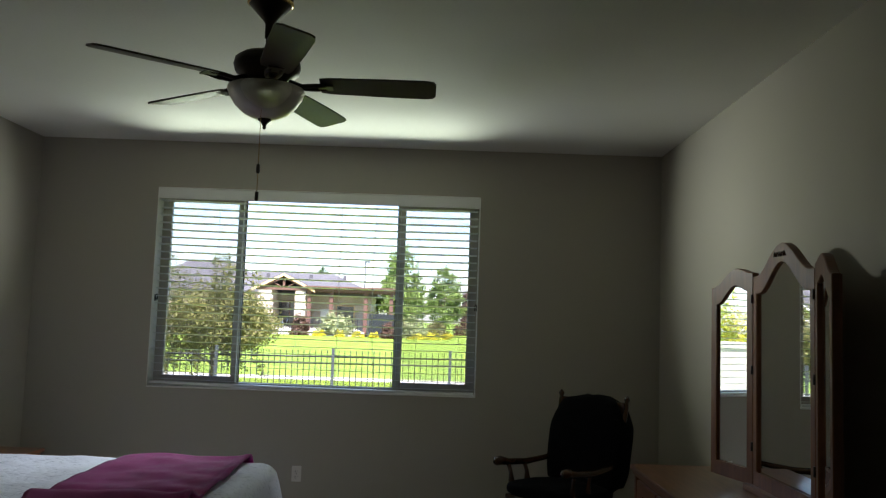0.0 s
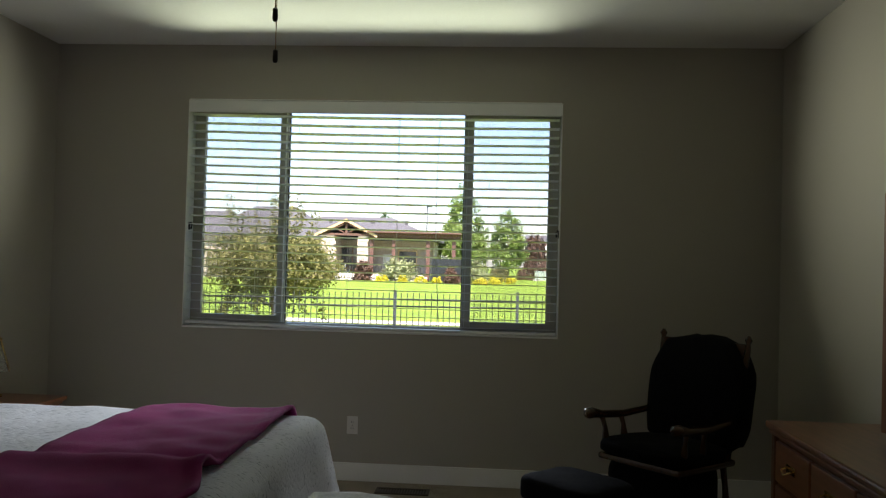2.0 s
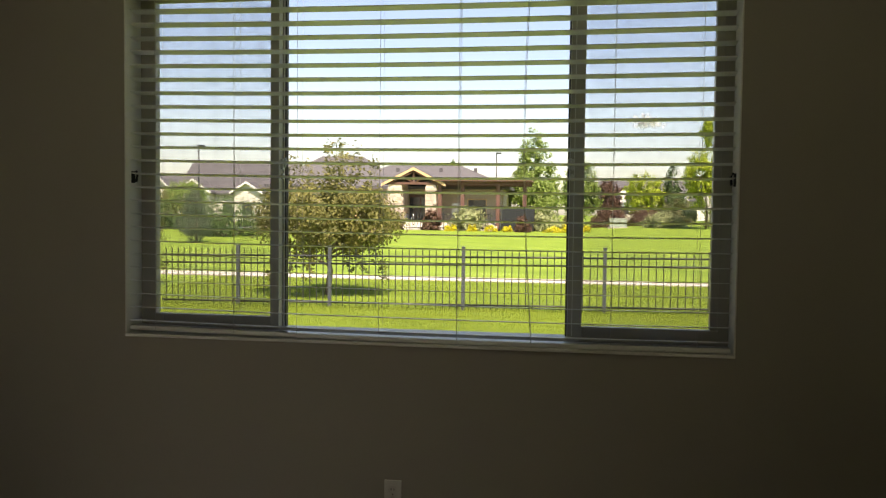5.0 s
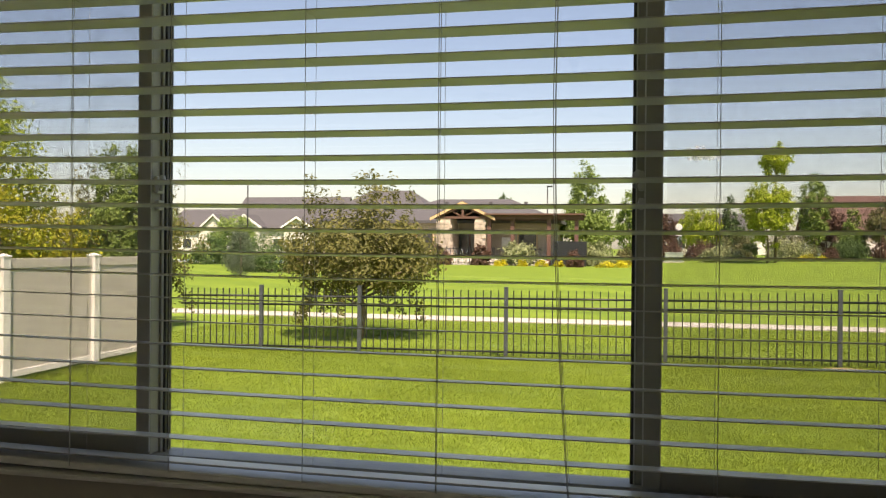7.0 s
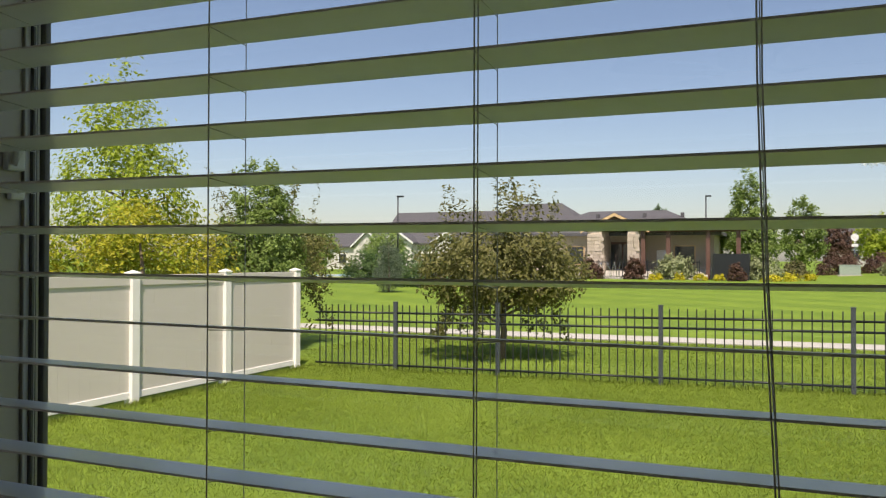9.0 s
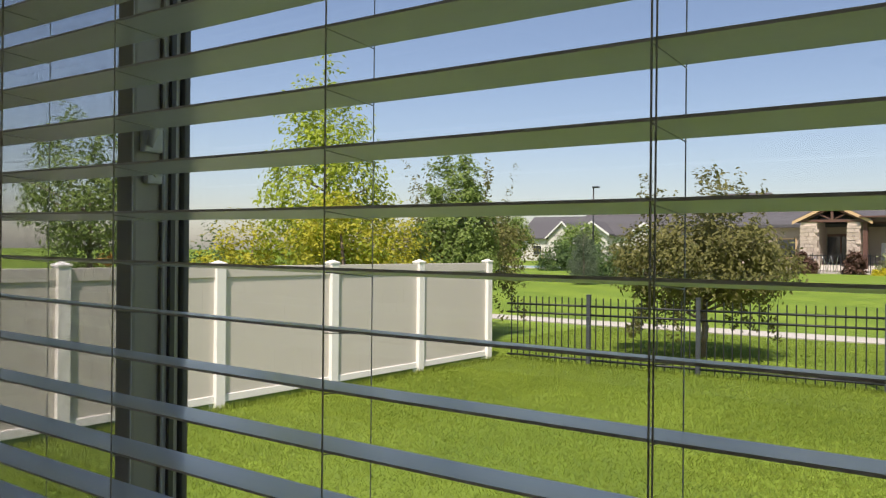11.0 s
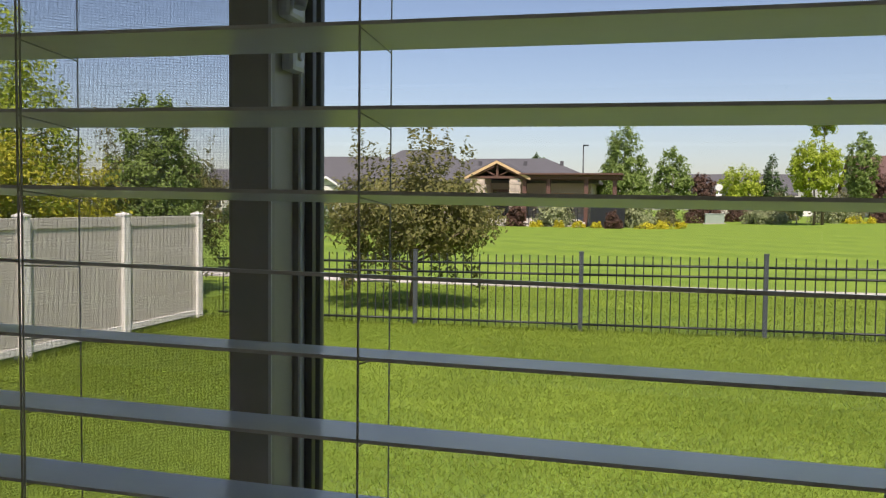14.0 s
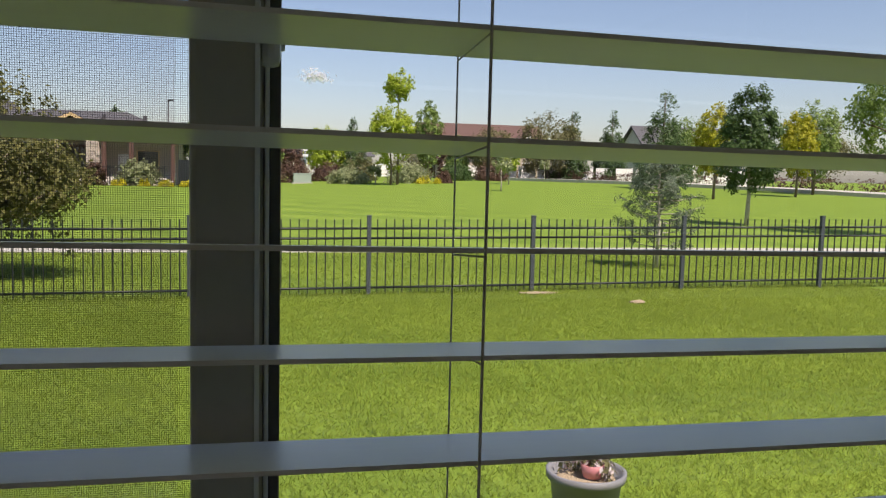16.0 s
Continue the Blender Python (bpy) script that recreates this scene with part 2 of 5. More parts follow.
def mown(m):
    """Adds the light and dark stripes that a mower leaves."""
    t = m.node_tree
    b = t.nodes["Principled BSDF"]
    geo, mp, wv = t.nodes.new("ShaderNodeNewGeometry"), t.nodes.new("ShaderNodeMapping"), t.nodes.new("ShaderNodeTexWave")
    mp.inputs["Rotation"].default_value = (0, 0, -0.95)
    wv.inputs["Scale"].default_value, wv.inputs["Distortion"].default_value, wv.inputs["Detail Scale"].default_value = 0.085, 0.8, 0.4
    t.links.new(geo.outputs["Position"], mp.inputs[0])
    t.links.new(mp.outputs[0], wv.inputs["Vector"])
    r = t.nodes.new("ShaderNodeValToRGB")
    r.color_ramp.elements[0].position, r.color_ramp.elements[1].position = 0.35, 0.65
    r.color_ramp.elements[0].color, r.color_ramp.elements[1].color = (0.86, 0.90, 0.89, 1), (1.05, 1.04, 1.01, 1)
    t.links.new(wv.outputs["Fac"], r.inputs[0])
    mul = t.nodes.new("ShaderNodeMix")
    mul.data_type, mul.blend_type = "RGBA", "MULTIPLY"
    mul.inputs[0].default_value = 1.0
    t.links.new(b.inputs["Base Color"].links[0].from_socket, mul.inputs[6])
    t.links.new(r.outputs[0], mul.inputs[7])
    t.links.new(mul.outputs[2], b.inputs["Base Color"])


mown(M["lawn"])


def coverlet_mat():
    """White woven coverlet with rows of short puckers and grey flecks in them."""
    m = mat("white_matelasse", (0.74, 0.74, 0.74), rough=0.9, var=0.06, scale=9, fine=200, bump=0.0, sheen=0.05, spec=0.1)
    t = m.node_tree
    b = t.nodes["Principled BSDF"]
    geo, mp = t.nodes.new("ShaderNodeNewGeometry"), t.nodes.new("ShaderNodeMapping")
    mp.inputs["Scale"].default_value = (34, 120, 60)
    mp.inputs["Rotation"].default_value = (0, 0, 0.25)
    t.links.new(geo.outputs["Position"], mp.inputs[0])
    n = t.nodes.new("ShaderNodeTexNoise")
    n.inputs["Scale"].default_value, n.inputs["Detail"].default_value = 1.0, 2.0
    t.links.new(mp.outputs[0], n.inputs["Vector"])
    r = t.nodes.new("ShaderNodeValToRGB")
    r.color_ramp.elements[0].position, r.color_ramp.elements[1].position = 0.30, 0.40
    r.color_ramp.elements[0].color, r.color_ramp.elements[1].color = (0.42, 0.42, 0.42, 1), (1, 1, 1, 1)
    t.links.new(n.outputs[0], r.inputs[0])
    mul = t.nodes.new("ShaderNodeMix")
    mul.data_type, mul.blend_type = "RGBA", "MULTIPLY"
    mul.inputs[0].default_value = 1.0
    t.links.new(b.inputs["Base Color"].links[0].from_socket, mul.inputs[6])
    t.links.new(r.outputs[0], mul.inputs[7])
    t.links.new(mul.outputs[2], b.inputs["Base Color"])
    bp = t.nodes.new("ShaderNodeBump")
    bp.inputs["Strength"].default_value, bp.inputs["Distance"].default_value = 0.8, 0.006
    t.links.new(n.outputs[0], bp.inputs["Height"])
    t.links.new(bp.outputs[0], b.inputs["Normal"])
    return m


M["coverlet"] = coverlet_mat()


# shapes
def bx(bm, x0, y0, z0, x1, y1, z1, bev=0.0, m=None):
    """Adds a box, its edges rounded by bev."""
    r = bmesh.ops.create_cube(bm, size=1)
    vs = r["verts"]
    for v in vs:
        v.co = Vector(((x0 + x1) / 2 + v.co.x * (x1 - x0), (y0 + y1) / 2 + v.co.y * (y1 - y0), (z0 + z1) / 2 + v.co.z * (z1 - z0)))
    if bev:
        es = list({e for v in vs for e in v.link_edges})
        out = bmesh.ops.bevel(bm, geom=es, offset=bev, segments=2, affect="EDGES", profile=0.6)
        vs = list({v for f in out["faces"] for v in f.verts} | {v for v in vs if v.is_valid})
    if m is not None:
        bmesh.ops.transform(bm, matrix=m, verts=vs)
    return bm


def box(x0, y0, z0, x1, y1, z1, bev=0.0):
    return bx(bmesh.new(), x0, y0, z0, x1, y1, z1, bev)


def tube(bm, pts, radii, n=8):
    """A rounded bar through the points, with a radius at each."""
    pts = [Vector(p) for p in pts]
    if isinstance(radii, (int, float)):
        radii = [radii] * len(pts)
    rings = []
    for i, p in enumerate(pts):
        d = (pts[min(i + 1, len(pts) - 1)] - pts[max(i - 1, 0)]).normalized()
        a = d.cross(Vector((0, 0, 1)) if abs(d.z) < 0.9 else Vector((1, 0, 0))).normalized()
        b = d.cross(a)
        rings.append([bm.verts.new(p + (a * math.cos(2 * math.pi * k / n) + b * math.sin(2 * math.pi * k / n)) * radii[i]) for k in range(n)])
    for r0, r1 in zip(rings, rings[1:]):
        for k in range(n):
            bm.faces.new((r0[k], r0[(k + 1) % n], r1[(k + 1) % n], r1[k])).smooth = True
    for r in (rings[0], rings[-1]):
        bm.faces.new(r)
    bmesh.ops.recalc_face_normals(bm, faces=bm.faces)
    return bm


def lathe(bm, prof, n=32, at=(0, 0, 0)):
    """Turns a profile of (radius, height) about the upright axis through at."""
    rings = [[bm.verts.new((at[0] + r * math.cos(2 * math.pi * k / n), at[1] + r * math.sin(2 * math.pi * k / n), at[2] + z)) for k in range(n)] for r, z in prof]
    for r0, r1 in zip(rings, rings[1:]):
        for k in range(n):
            bm.faces.new((r0[k], r0[(k + 1) % n], r1[(k + 1) % n], r1[k])).smooth = True
    bmesh.ops.remove_doubles(bm, verts=bm.verts, dist=1e-5)
    return bm


def plate(bm, outline, axis, a, b):
    """A flat plate: an outline of (u, v), thick from a to b along axis 0 or 1 (v is up), or 2 (flat)."""
    put = {0: lambda u, v, w: (w, u, v), 1: lambda u, v, w: (u, w, v), 2: lambda u, v, w: (u, v, w)}[axis]
    r0, r1 = [[bm.verts.new(put(u, v, w)) for u, v in outline] for w in (a, b)]
    n = len(outline)
    bm.faces.new(r0), bm.faces.new(r1)
    for k in range(n):
        bm.faces.new((r0[k], r0[(k + 1) % n], r1[(k + 1) % n], r1[k]))
    bmesh.ops.recalc_face_normals(bm, faces=bm.faces)
    return bm


def as_mesh(name, bm, material):
    me = bpy.data.meshes.new(name)
    bm.to_mesh(me)
    bm.free()
    me.materials.append(material)
    return me


def part(name, bm, material, parent, label=""):
    ob = new(name, as_mesh(name, bm, material))
    ob.parent = parent
    return tagged(ob, label)


def thing(name, at, label, category, group="", rz=0.0):
    ob = new(name)
    ob.empty_display_size = 0.1
    ob.matrix_basis = pose(*at, 0, 0, rz)
    return tagged(ob, label, category, group)


def structure(name, bm, material, label="", category=""):
    return tagged(new(name, as_mesh(name, bm, material)), label, category, "", "structure")


def soup(name, verts, faces, material):
    me = bpy.data.meshes.new(name)
    me.from_pydata(verts.tolist(), [], faces.tolist())
    me.materials.append(material)
    return me


RNG = np.random.default_rng(7)


def leaves(centres, size, flat=0.35, slim=0.5, out=0.9):
    """Diamond leaves, one at each centre, that face outward and up with a random turn."""
    n = len(centres)
    mid = centres.mean(axis=0)
    d = (centres - mid) / (centres.std(axis=0) + 1e-6)
    d /= np.linalg.norm(d, axis=1)[:, None] + 1e-6
    nrm = d * out + np.array([0, 0, 0.45]) + RNG.normal(size=(n, 3)) * 0.55
    nrm /= np.linalg.norm(nrm, axis=1)[:, None]
    a = np.cross(nrm, RNG.normal(size=(n, 3)))
    a /= np.linalg.norm(a, axis=1)[:, None]
    b = np.cross(nrm, a)
    s = size * RNG.uniform(0.6, 1.3, n)[:, None]
    bend = nrm * s * flat * -0.5
    v = np.stack([centres - a * s, centres - b * s * slim - bend, centres + a * s, centres + b * s * slim - bend], 1).reshape(-1, 3)
    i = np.arange(n)[:, None] * 4
    return v, i + np.array([[0, 1, 2, 3]])


def clumped(n, clumps, spread):
    """Points gathered about the clump centres."""
    k = RNG.integers(0, len(clumps), n)
    return clumps[k] + RNG.normal(size=(n, 3)) * np.asarray(spread)


def sprays(n, clumps, length, up=0.3, jit=0.035, twigs=5):
    """Points strung along short twigs that leave each clump outward and up, so that the outline is uneven."""
    mid = clumps.mean(axis=0)
    m = len(clumps) * twigs
    base = np.repeat(clumps, twigs, axis=0)
    away = base - mid
    away /= np.linalg.norm(away, axis=1)[:, None] + 1e-6
    d = away * 0.7 + np.array([0, 0, up]) + RNG.normal(size=(m, 3)) * 0.6
    d /= np.linalg.norm(d, axis=1)[:, None]
    ln = length * RNG.uniform(0.4, 1.3, m)
    k = RNG.integers(0, m, n)
    t = RNG.uniform(-0.25, 1, n)
    t[: n * 3 // 5] *= 0.25
    return base[k] + d[k] * (ln[k] * t)[:, None] + RNG.normal(size=(n, 3)) * jit * (2.4 - 2.0 * np.maximum(t, 0))[:, None]


def envelope(n, form, w, h):
    """Clump centres in a crown of width w and height h that stands on 0."""
    out = []
    while len(out) < n:
        x, y, z = RNG.uniform(-1, 1), RNG.uniform(-1, 1), RNG.uniform(0, 1)
        r = math.hypot(x, y)
        lim = {"round": math.sqrt(max(0, 1 - (2 * z - 1) ** 2)), "cone": (1 - z) ** 0.8, "egg": min(1, 2.6 * z + 0.45) * max(0, 1 - z ** 2.2) ** 0.8, "column": min(1, 3.2 * z + 0.35) * min(1, 2.2 * (1 - z) + 0.12), "dome": math.sqrt(max(0, 1 - z * z)),
               "vase": min(1, 0.45 + 1.3 * z) * math.sqrt(max(0, 1 - max(0, (z - 0.55) / 0.45) ** 2))}[form]
        if r < lim and r > lim * RNG.uniform(0, 0.75):
            out.append((x * w / 2, y * w / 2, z * h))
    return np.array(out)

# ---- the room ----
WY, X0, X1, Y0, CZ = 6.25, -3.06, 1.64, -1.6, 2.80
XL, XR, ZB, ZT = -2.16, 0.28, 0.946, 2.441
OUT = WY + 0.22
GROUND = -0.28

bm = bmesh.new()
for q in ((X0, WY, 0, XL, OUT, CZ), (XR, WY, 0, X1, OUT, CZ), (XL, WY, 0, XR, OUT, ZB), (XL, WY, ZT, XR, OUT, CZ)):
    bx(bm, *q)
bmesh.ops.remove_doubles(bm, verts=bm.verts, dist=1e-4)
structure("wall_north", bm, M["wall"], "greige painted drywall wall round the window", "wall")
structure("wall_west", box(X0 - 0.2, Y0 - 0.2, -0.3, X0, OUT, CZ), M["wall"], "greige painted drywall wall beside the bed", "wall")
structure("wall_east", box(X1, Y0 - 0.2, -0.3, X1 + 0.2, OUT, CZ), M["wall"], "greige painted drywall wall behind the dresser", "wall")
structure("wall_south", box(X0, Y0 - 0.2, -0.3, X1, Y0, CZ), M["wall"], "greige painted drywall wall behind the walker", "wall")
structure("floor", box(X0, Y0, -0.3, X1, OUT, 0), M["carpet"], "beige cut-pile carpet", "floor")
structure("ceiling", box(X0 - 0.2, Y0 - 0.2, CZ, X1 + 0.2, OUT, CZ + 0.18), M["ceiling"], "white textured drywall ceiling", "ceiling")


def skirting(name, x0, y0, x1, y1):
    bm = bx(bmesh.new(), x0, y0, 0, x1, y1, 0.115, 0.003)
    structure(name, bm, M["trim"], "white painted baseboard", "baseboard")


skirting("baseboard_1", X0 + 0.014, WY - 0.014, X1 - 0.014, WY)
skirting("baseboard_2", X0, Y0, X0 + 0.014, WY)
skirting("baseboard_3", X1 - 0.014, Y0, X1, WY)

# the window: a three-part slider with sashes at both sides and a fixed pane between
win = tagged(new("window_1"), "wide three-part slider window with almond vinyl frame", "window", "", "structure")
win.matrix_basis = pose((XL + XR) / 2, 6.42, ZB)
WX = (XL + XR) / 2


def wbox(x0, y0, z0, x1, y1, z1, bev=0.003):
    return box(x0 - WX, y0 - 6.42, z0 - ZB, x1 - WX, y1 - 6.42, z1 - ZB, bev)


F0, F1 = 6.375, 6.455
part("window_sill", wbox(XL, WY - 0.006, ZB, XR, F0, ZB + 0.012), M["trim"], win, "white painted sill board")
part("window_return", wbox(XL, WY - 0.004, ZB + 0.0125, XL + 0.006, F0 - 0.001, ZT), M["trim"], win, "white painted return beside the blind")
part("window_return", wbox(XR - 0.006, WY - 0.004, ZB + 0.0125, XR, F0 - 0.001, ZT), M["trim"], win, "white painted return beside the blind")
part("window_return", wbox(XL + 0.0065, WY - 0.004, ZT - 0.0025, XR - 0.0065, F0 - 0.001, ZT + 0.004), M["trim"], win, "white painted head return")
fr = part("window_frame", wbox(XL, F0, ZB, XL + 0.045, F1, ZT), M["vinyl"], win)
part("window_frame", wbox(XR - 0.045, F0, ZB, XR, F1, ZT), M["vinyl"], win)
part("window_frame", wbox(XL + 0.045, F0, ZB, XR - 0.045, F1, ZB + 0.04), M["vinyl"], win)
part("window_frame", wbox(XL + 0.045, F0, ZT - 0.045, XR - 0.045, F1, ZT), M["vinyl"], win)
for s, mx, sw in ((1, -1.516, 0.054), (-1, -0.350, 0.066)):
    def across(a, b, y0, y1, low=0.04, high=0.045, bev=0.003):
        """An upright bar of the window, a and b being its distances from the edge of the fixed pane."""
        return wbox(min(mx - s * a, mx - s * b), y0, ZB + low, max(mx - s * a, mx - s * b), y1, ZT - high, bev)
    # fixed mullion in two steps with a pale bead between, its dark gasket, and the meeting stile of the sash before it
    mull = part("mullion", across(0.0105, sw - 0.021, 6.398, 6.425), M["vinyl"], win)
    part("glazing_bead", across(0.0075, 0.0103, 6.396, 6.412, bev=0.001), M["trim"], win, "thin pale glazing bead")
    part("gasket", across(0.0, 0.0073, 6.403, 6.411, bev=0.001), M["vinyl_dark"], win, "dark rubber gasket")
    part("outer_mullion", across(0.002, sw - 0.016, 6.426, 6.436), M["vinyl_dark"], win, "dark bronze outer strip")
    sx0 = mx - s * (sw - 0.040)
    stile = part("sash_stile", across(sw - 0.040, sw, 6.355, 6.396, 0.042, 0.047, 0.004), M["vinyl"], win)
    part("stile_groove", across(sw - 0.0398, sw - 0.037, 6.3535, 6.3549, 0.05, 0.055, 0.0003), M["trim"], win, "pale edge strip")
    end = XL + 0.046 if s == 1 else XR - 0.046
    lo, hi = min(end, sx0 - s * 0.040), max(end, sx0 - s * 0.040)
    part("sash_rail", wbox(lo, 6.366, ZB + 0.042, hi, 6.405, ZB + 0.085), M["vinyl"], win)
    part("sash_rail", wbox(lo, 6.366, ZT - 0.09, hi, 6.405, ZT - 0.047), M["vinyl"], win)
    part("sash_stile", wbox(end if s == 1 else end - 0.03, 6.366, ZB + 0.086, end + 0.03 if s == 1 else end, 6.405, ZT - 0.091), M["vinyl"], win)
    bm = bmesh.new()
    bx(bm, lo + 0.01 - WX, 6.386 - 6.42, 0.08, hi - 0.01 - WX, 6.390 - 6.42, ZT - ZB - 0.085)
    pane = part("pane", bm, M["glass"], win)
    pane.visible_shadow = False
    bm = bmesh.new()
    lo2, hi2 = min(end - s * 0.01, mx - s * 0.03), max(end - s * 0.01, mx - s * 0.03)
    plate(bm, [(lo2 - WX, 0.035), (hi2 - WX, 0.035), (hi2 - WX, ZT - ZB - 0.04), (lo2 - WX, ZT - ZB - 0.04)], 1, 6.448 - 6.42, 6.4482 - 6.42)
    scr = part("insect_screen", bm, M["screen"], win, "fine dark woven insect screen")
    scr.visible_shadow = False
    # cam latch on the meeting stile
    lx = sx0 + s * 0.0005
    bm = bmesh.new()
    for za, zb, ya in ((1.648, 1.692, 6.362), (1.606, 1.632, 6.368)):
        bx(bm, min(lx, lx + s * 0.012) - WX, ya - 6.42, za - ZB, max(lx, lx + s * 0.012) - WX, 6.392 - 6.42, zb - ZB, 0.004)
    tube(bm, [(lx + s * 0.012 - WX, 6.384 - 6.42, 1.69 - ZB), (lx + s * 0.020 - WX, 6.374 - 6.42, 1.682 - ZB), (lx + s * 0.018 - WX, 6.366 - 6.42, 1.655 - ZB)], [0.008, 0.007, 0.005])
    tube(bm, [(lx + s * 0.011 - WX, 6.38 - 6.42, 1.619 - ZB), (lx + s * 0.0145 - WX, 6.38 - 6.42, 1.619 - ZB)], [0.0045, 0.0035])
    part("sash_latch", bm, M["plastic"], win, "ivory plastic cam latch")
pane = part("pane", wbox(-1.519, 6.412, ZB + 0.038, -0.347, 6.416, ZT - 0.043, 0), M["glass"], win)
pane.visible_shadow = False
for s, xx in ((1, XL), (-1, XR)):
    bm = bmesh.new()
    bx(bm, min(xx, xx + s * 0.012) - WX, 6.29 - 6.42, 1.585 - ZB, max(xx, xx + s * 0.012) - WX, 6.315 - 6.42, 1.635 - ZB, 0.004)
    tube(bm, [(xx + s * 0.012 - WX, 6.32 - 6.42, 1.635 - ZB), (xx + s * 0.022 - WX, 6.31 - 6.42, 1.62 - ZB), (xx + s * 0.02 - WX, 6.305 - 6.42, 1.59 - ZB)], 0.005)
    part("hold_down_clip", bm, M["black"], win, "small dark plastic clip")

# the blind
SP, Z1, FY, SW = 0.0558, 1.557, 6.260, 0.0615
blind = thing("window_blind", (WX, WY, ZB), "white faux-wood slat blind, slats open, in the window", "blind")
part("valance", box(XL + 0.004 - WX, 0.002, ZT - ZB - 0.083, XR - 0.004 - WX, 0.014, ZT - ZB - 0.003, 0.004), M["slat"], blind)
part("headrail", box(XL + 0.012 - WX, 0.017, ZT - ZB - 0.055, XR - 0.012 - WX, 0.072, ZT - ZB - 0.006, 0.002), M["slat"], blind)
bm = bmesh.new()
L = (XR - XL) / 2 - 0.016
prof = []
for k in range(7):
    u = k / 6
    prof.append((u * SW, 0.0004 * math.sin(math.pi * u) - 0.088 * u * SW))


def hang(x):
    """How far the slats hang above their level at a distance x from the blind's middle: the west end is drawn up a little."""
    d = x + WX + 1.0
    return 0.00058 - 0.0053 * d + 0.0054 * d * d


def slat_strip(bm, outline):
    """One bar along the blind with the given outline, bowed as the slats hang."""
    rings = []
    for k in range(15):
        x = -L + 2 * L * k / 14
        rings.append([bm.verts.new((x, u, h + hang(x))) for u, h in outline])
    n = len(outline)
    for r0, r1 in zip(rings, rings[1:]):
        for k in range(n):
            bm.faces.new((r0[k], r0[(k + 1) % n], r1[(k + 1) % n], r1[k]))
    bm.faces.new(rings[0]), bm.faces.new(rings[-1])
    bmesh.ops.recalc_face_normals(bm, faces=bm.faces)
    return bm


slat_strip(bm, [(u, h + 0.0013) for u, h in prof] + [(u, h - 0.0013) for u, h in reversed(prof)])
slat_mesh = as_mesh("slat", bm, M["slat"])
rr = random.Random(4)
levels = []
k = -10
while Z1 + k * SP < ZT - 0.10:
    levels.append(Z1 + k * SP)
    k += 1
for z in levels:
    s = new("slat", slat_mesh)
    s.parent = blind
    s.matrix_basis = pose(rr.uniform(-0.001, 0.001), FY - WY, z - ZB, rr.uniform(-0.35, 0.35), rr.uniform(-0.03, 0.03), 0)
part("bottom_rail", slat_strip(bmesh.new(), [(FY - WY + u, h) for u, h in ((0.003, 0.014), (SW - 0.003, 0.014), (SW, 0.017), (SW, 0.029), (SW - 0.003, 0.032), (0.003, 0.032), (0, 0.029), (0, 0.017))]), M["slat"], blind)
# ladder cords: one line before and one behind the slats, rungs under each slat, and the lift cord through them
for cx, lean, sag, twin in ((-2.03, 0, 0, 0), (-1.688, 0, 0, 1), (-1.42, 0, 0, 0), (-1.081, 0, 0, 0), (-0.768, 0, 0, 1), (-0.49, 0.012, -0.025, 1), (-0.175, 0, 0, 0), (0.145, 0, 0, 0)):
    for off, yy, r in ((0.0, FY - WY - 0.0025, 0.0009), (0.004, FY - WY - 0.0030, 0.0008), (0.0, FY - WY + SW + 0.003, 0.0006)):
        if off and not twin:
            continue
        pts = []
        for j in range(9):
            u = j / 8
            pts.append((cx - WX + off * (0.5 + u) + lean * (0.5 - u) * 2 + sag * math.sin(math.pi * u), yy, 0.03 + u * (ZT - ZB - 0.09)))
        part("ladder_cord", tube(bmesh.new(), pts, r, 5), M["cord"], blind)
    bm = bmesh.new()
    for z in levels:
        u = (z - ZB - 0.03) / (ZT - ZB - 0.09)
        px = cx - WX + lean * (0.5 - u) * 2 + sag * math.sin(math.pi * u)
        tube(bm, [(px, FY - WY - 0.0025, z - ZB - 0.003 + hang(px)), (px, FY - WY + SW + 0.003, z - ZB - 0.0085 + hang(px))], 0.0006, 4)
    tagged(part("ladder_rung", bm, M["cord"], blind), kind="stuff")

# outlet and floor register
ob = thing("outlet_cover", (-1.014, WY - 0.006, 0.353), "ivory plastic duplex outlet plate on the wall", "outlet")
part("plate", box(-0.035, 0, -0.057, 0.035, 0.006, 0.057, 0.003), M["plastic"], ob)
for zz in (-0.02, 0.02):
    sock = part("socket", lathe(bmesh.new(), [(0, 0), (0.014, 0), (0.016, 0.0015), (0.016, 0.004)], 20), M["plastic"], ob)
    sock.matrix_basis = pose(0, -0.0005, zz, 90, 0, 0)
    for sx in (-0.006, 0.006):
        # black block on the socket's face, its colour standing in for the slot's dark depth
        sl = part("slot", box(sx - 0.001, -0.0022, zz - 0.004, sx + 0.001, -0.0006, zz + 0.005), M["black"], ob)
screw = part("screw", lathe(bmesh.new(), [(0, 0.0015), (0.003, 0.001), (0.0035, 0)], 12), M["steel"], ob)
screw.matrix_basis = pose(0, -0.0005, 0, 90, 0, 0)
ob = thing("floor_register", (-0.655, 6.03, 0), "brown metal floor register set in the carpet", "vent")
for q in ((-0.165, -0.065, 0.165, -0.05), (-0.165, 0.05, 0.165, 0.065), (-0.165, -0.05, -0.15, 0.05), (0.15, -0.05, 0.165, 0.05)):
    part("rim", box(q[0], q[1], 0, q[2], q[3], 0.008, 0.002), M["vent"], ob)
for k in range(18):
    part("louvre", box(-0.143 + k * 0.0168, -0.05, 0.001, -0.137 + k * 0.0168, 0.05, 0.007), M["vent"], ob)
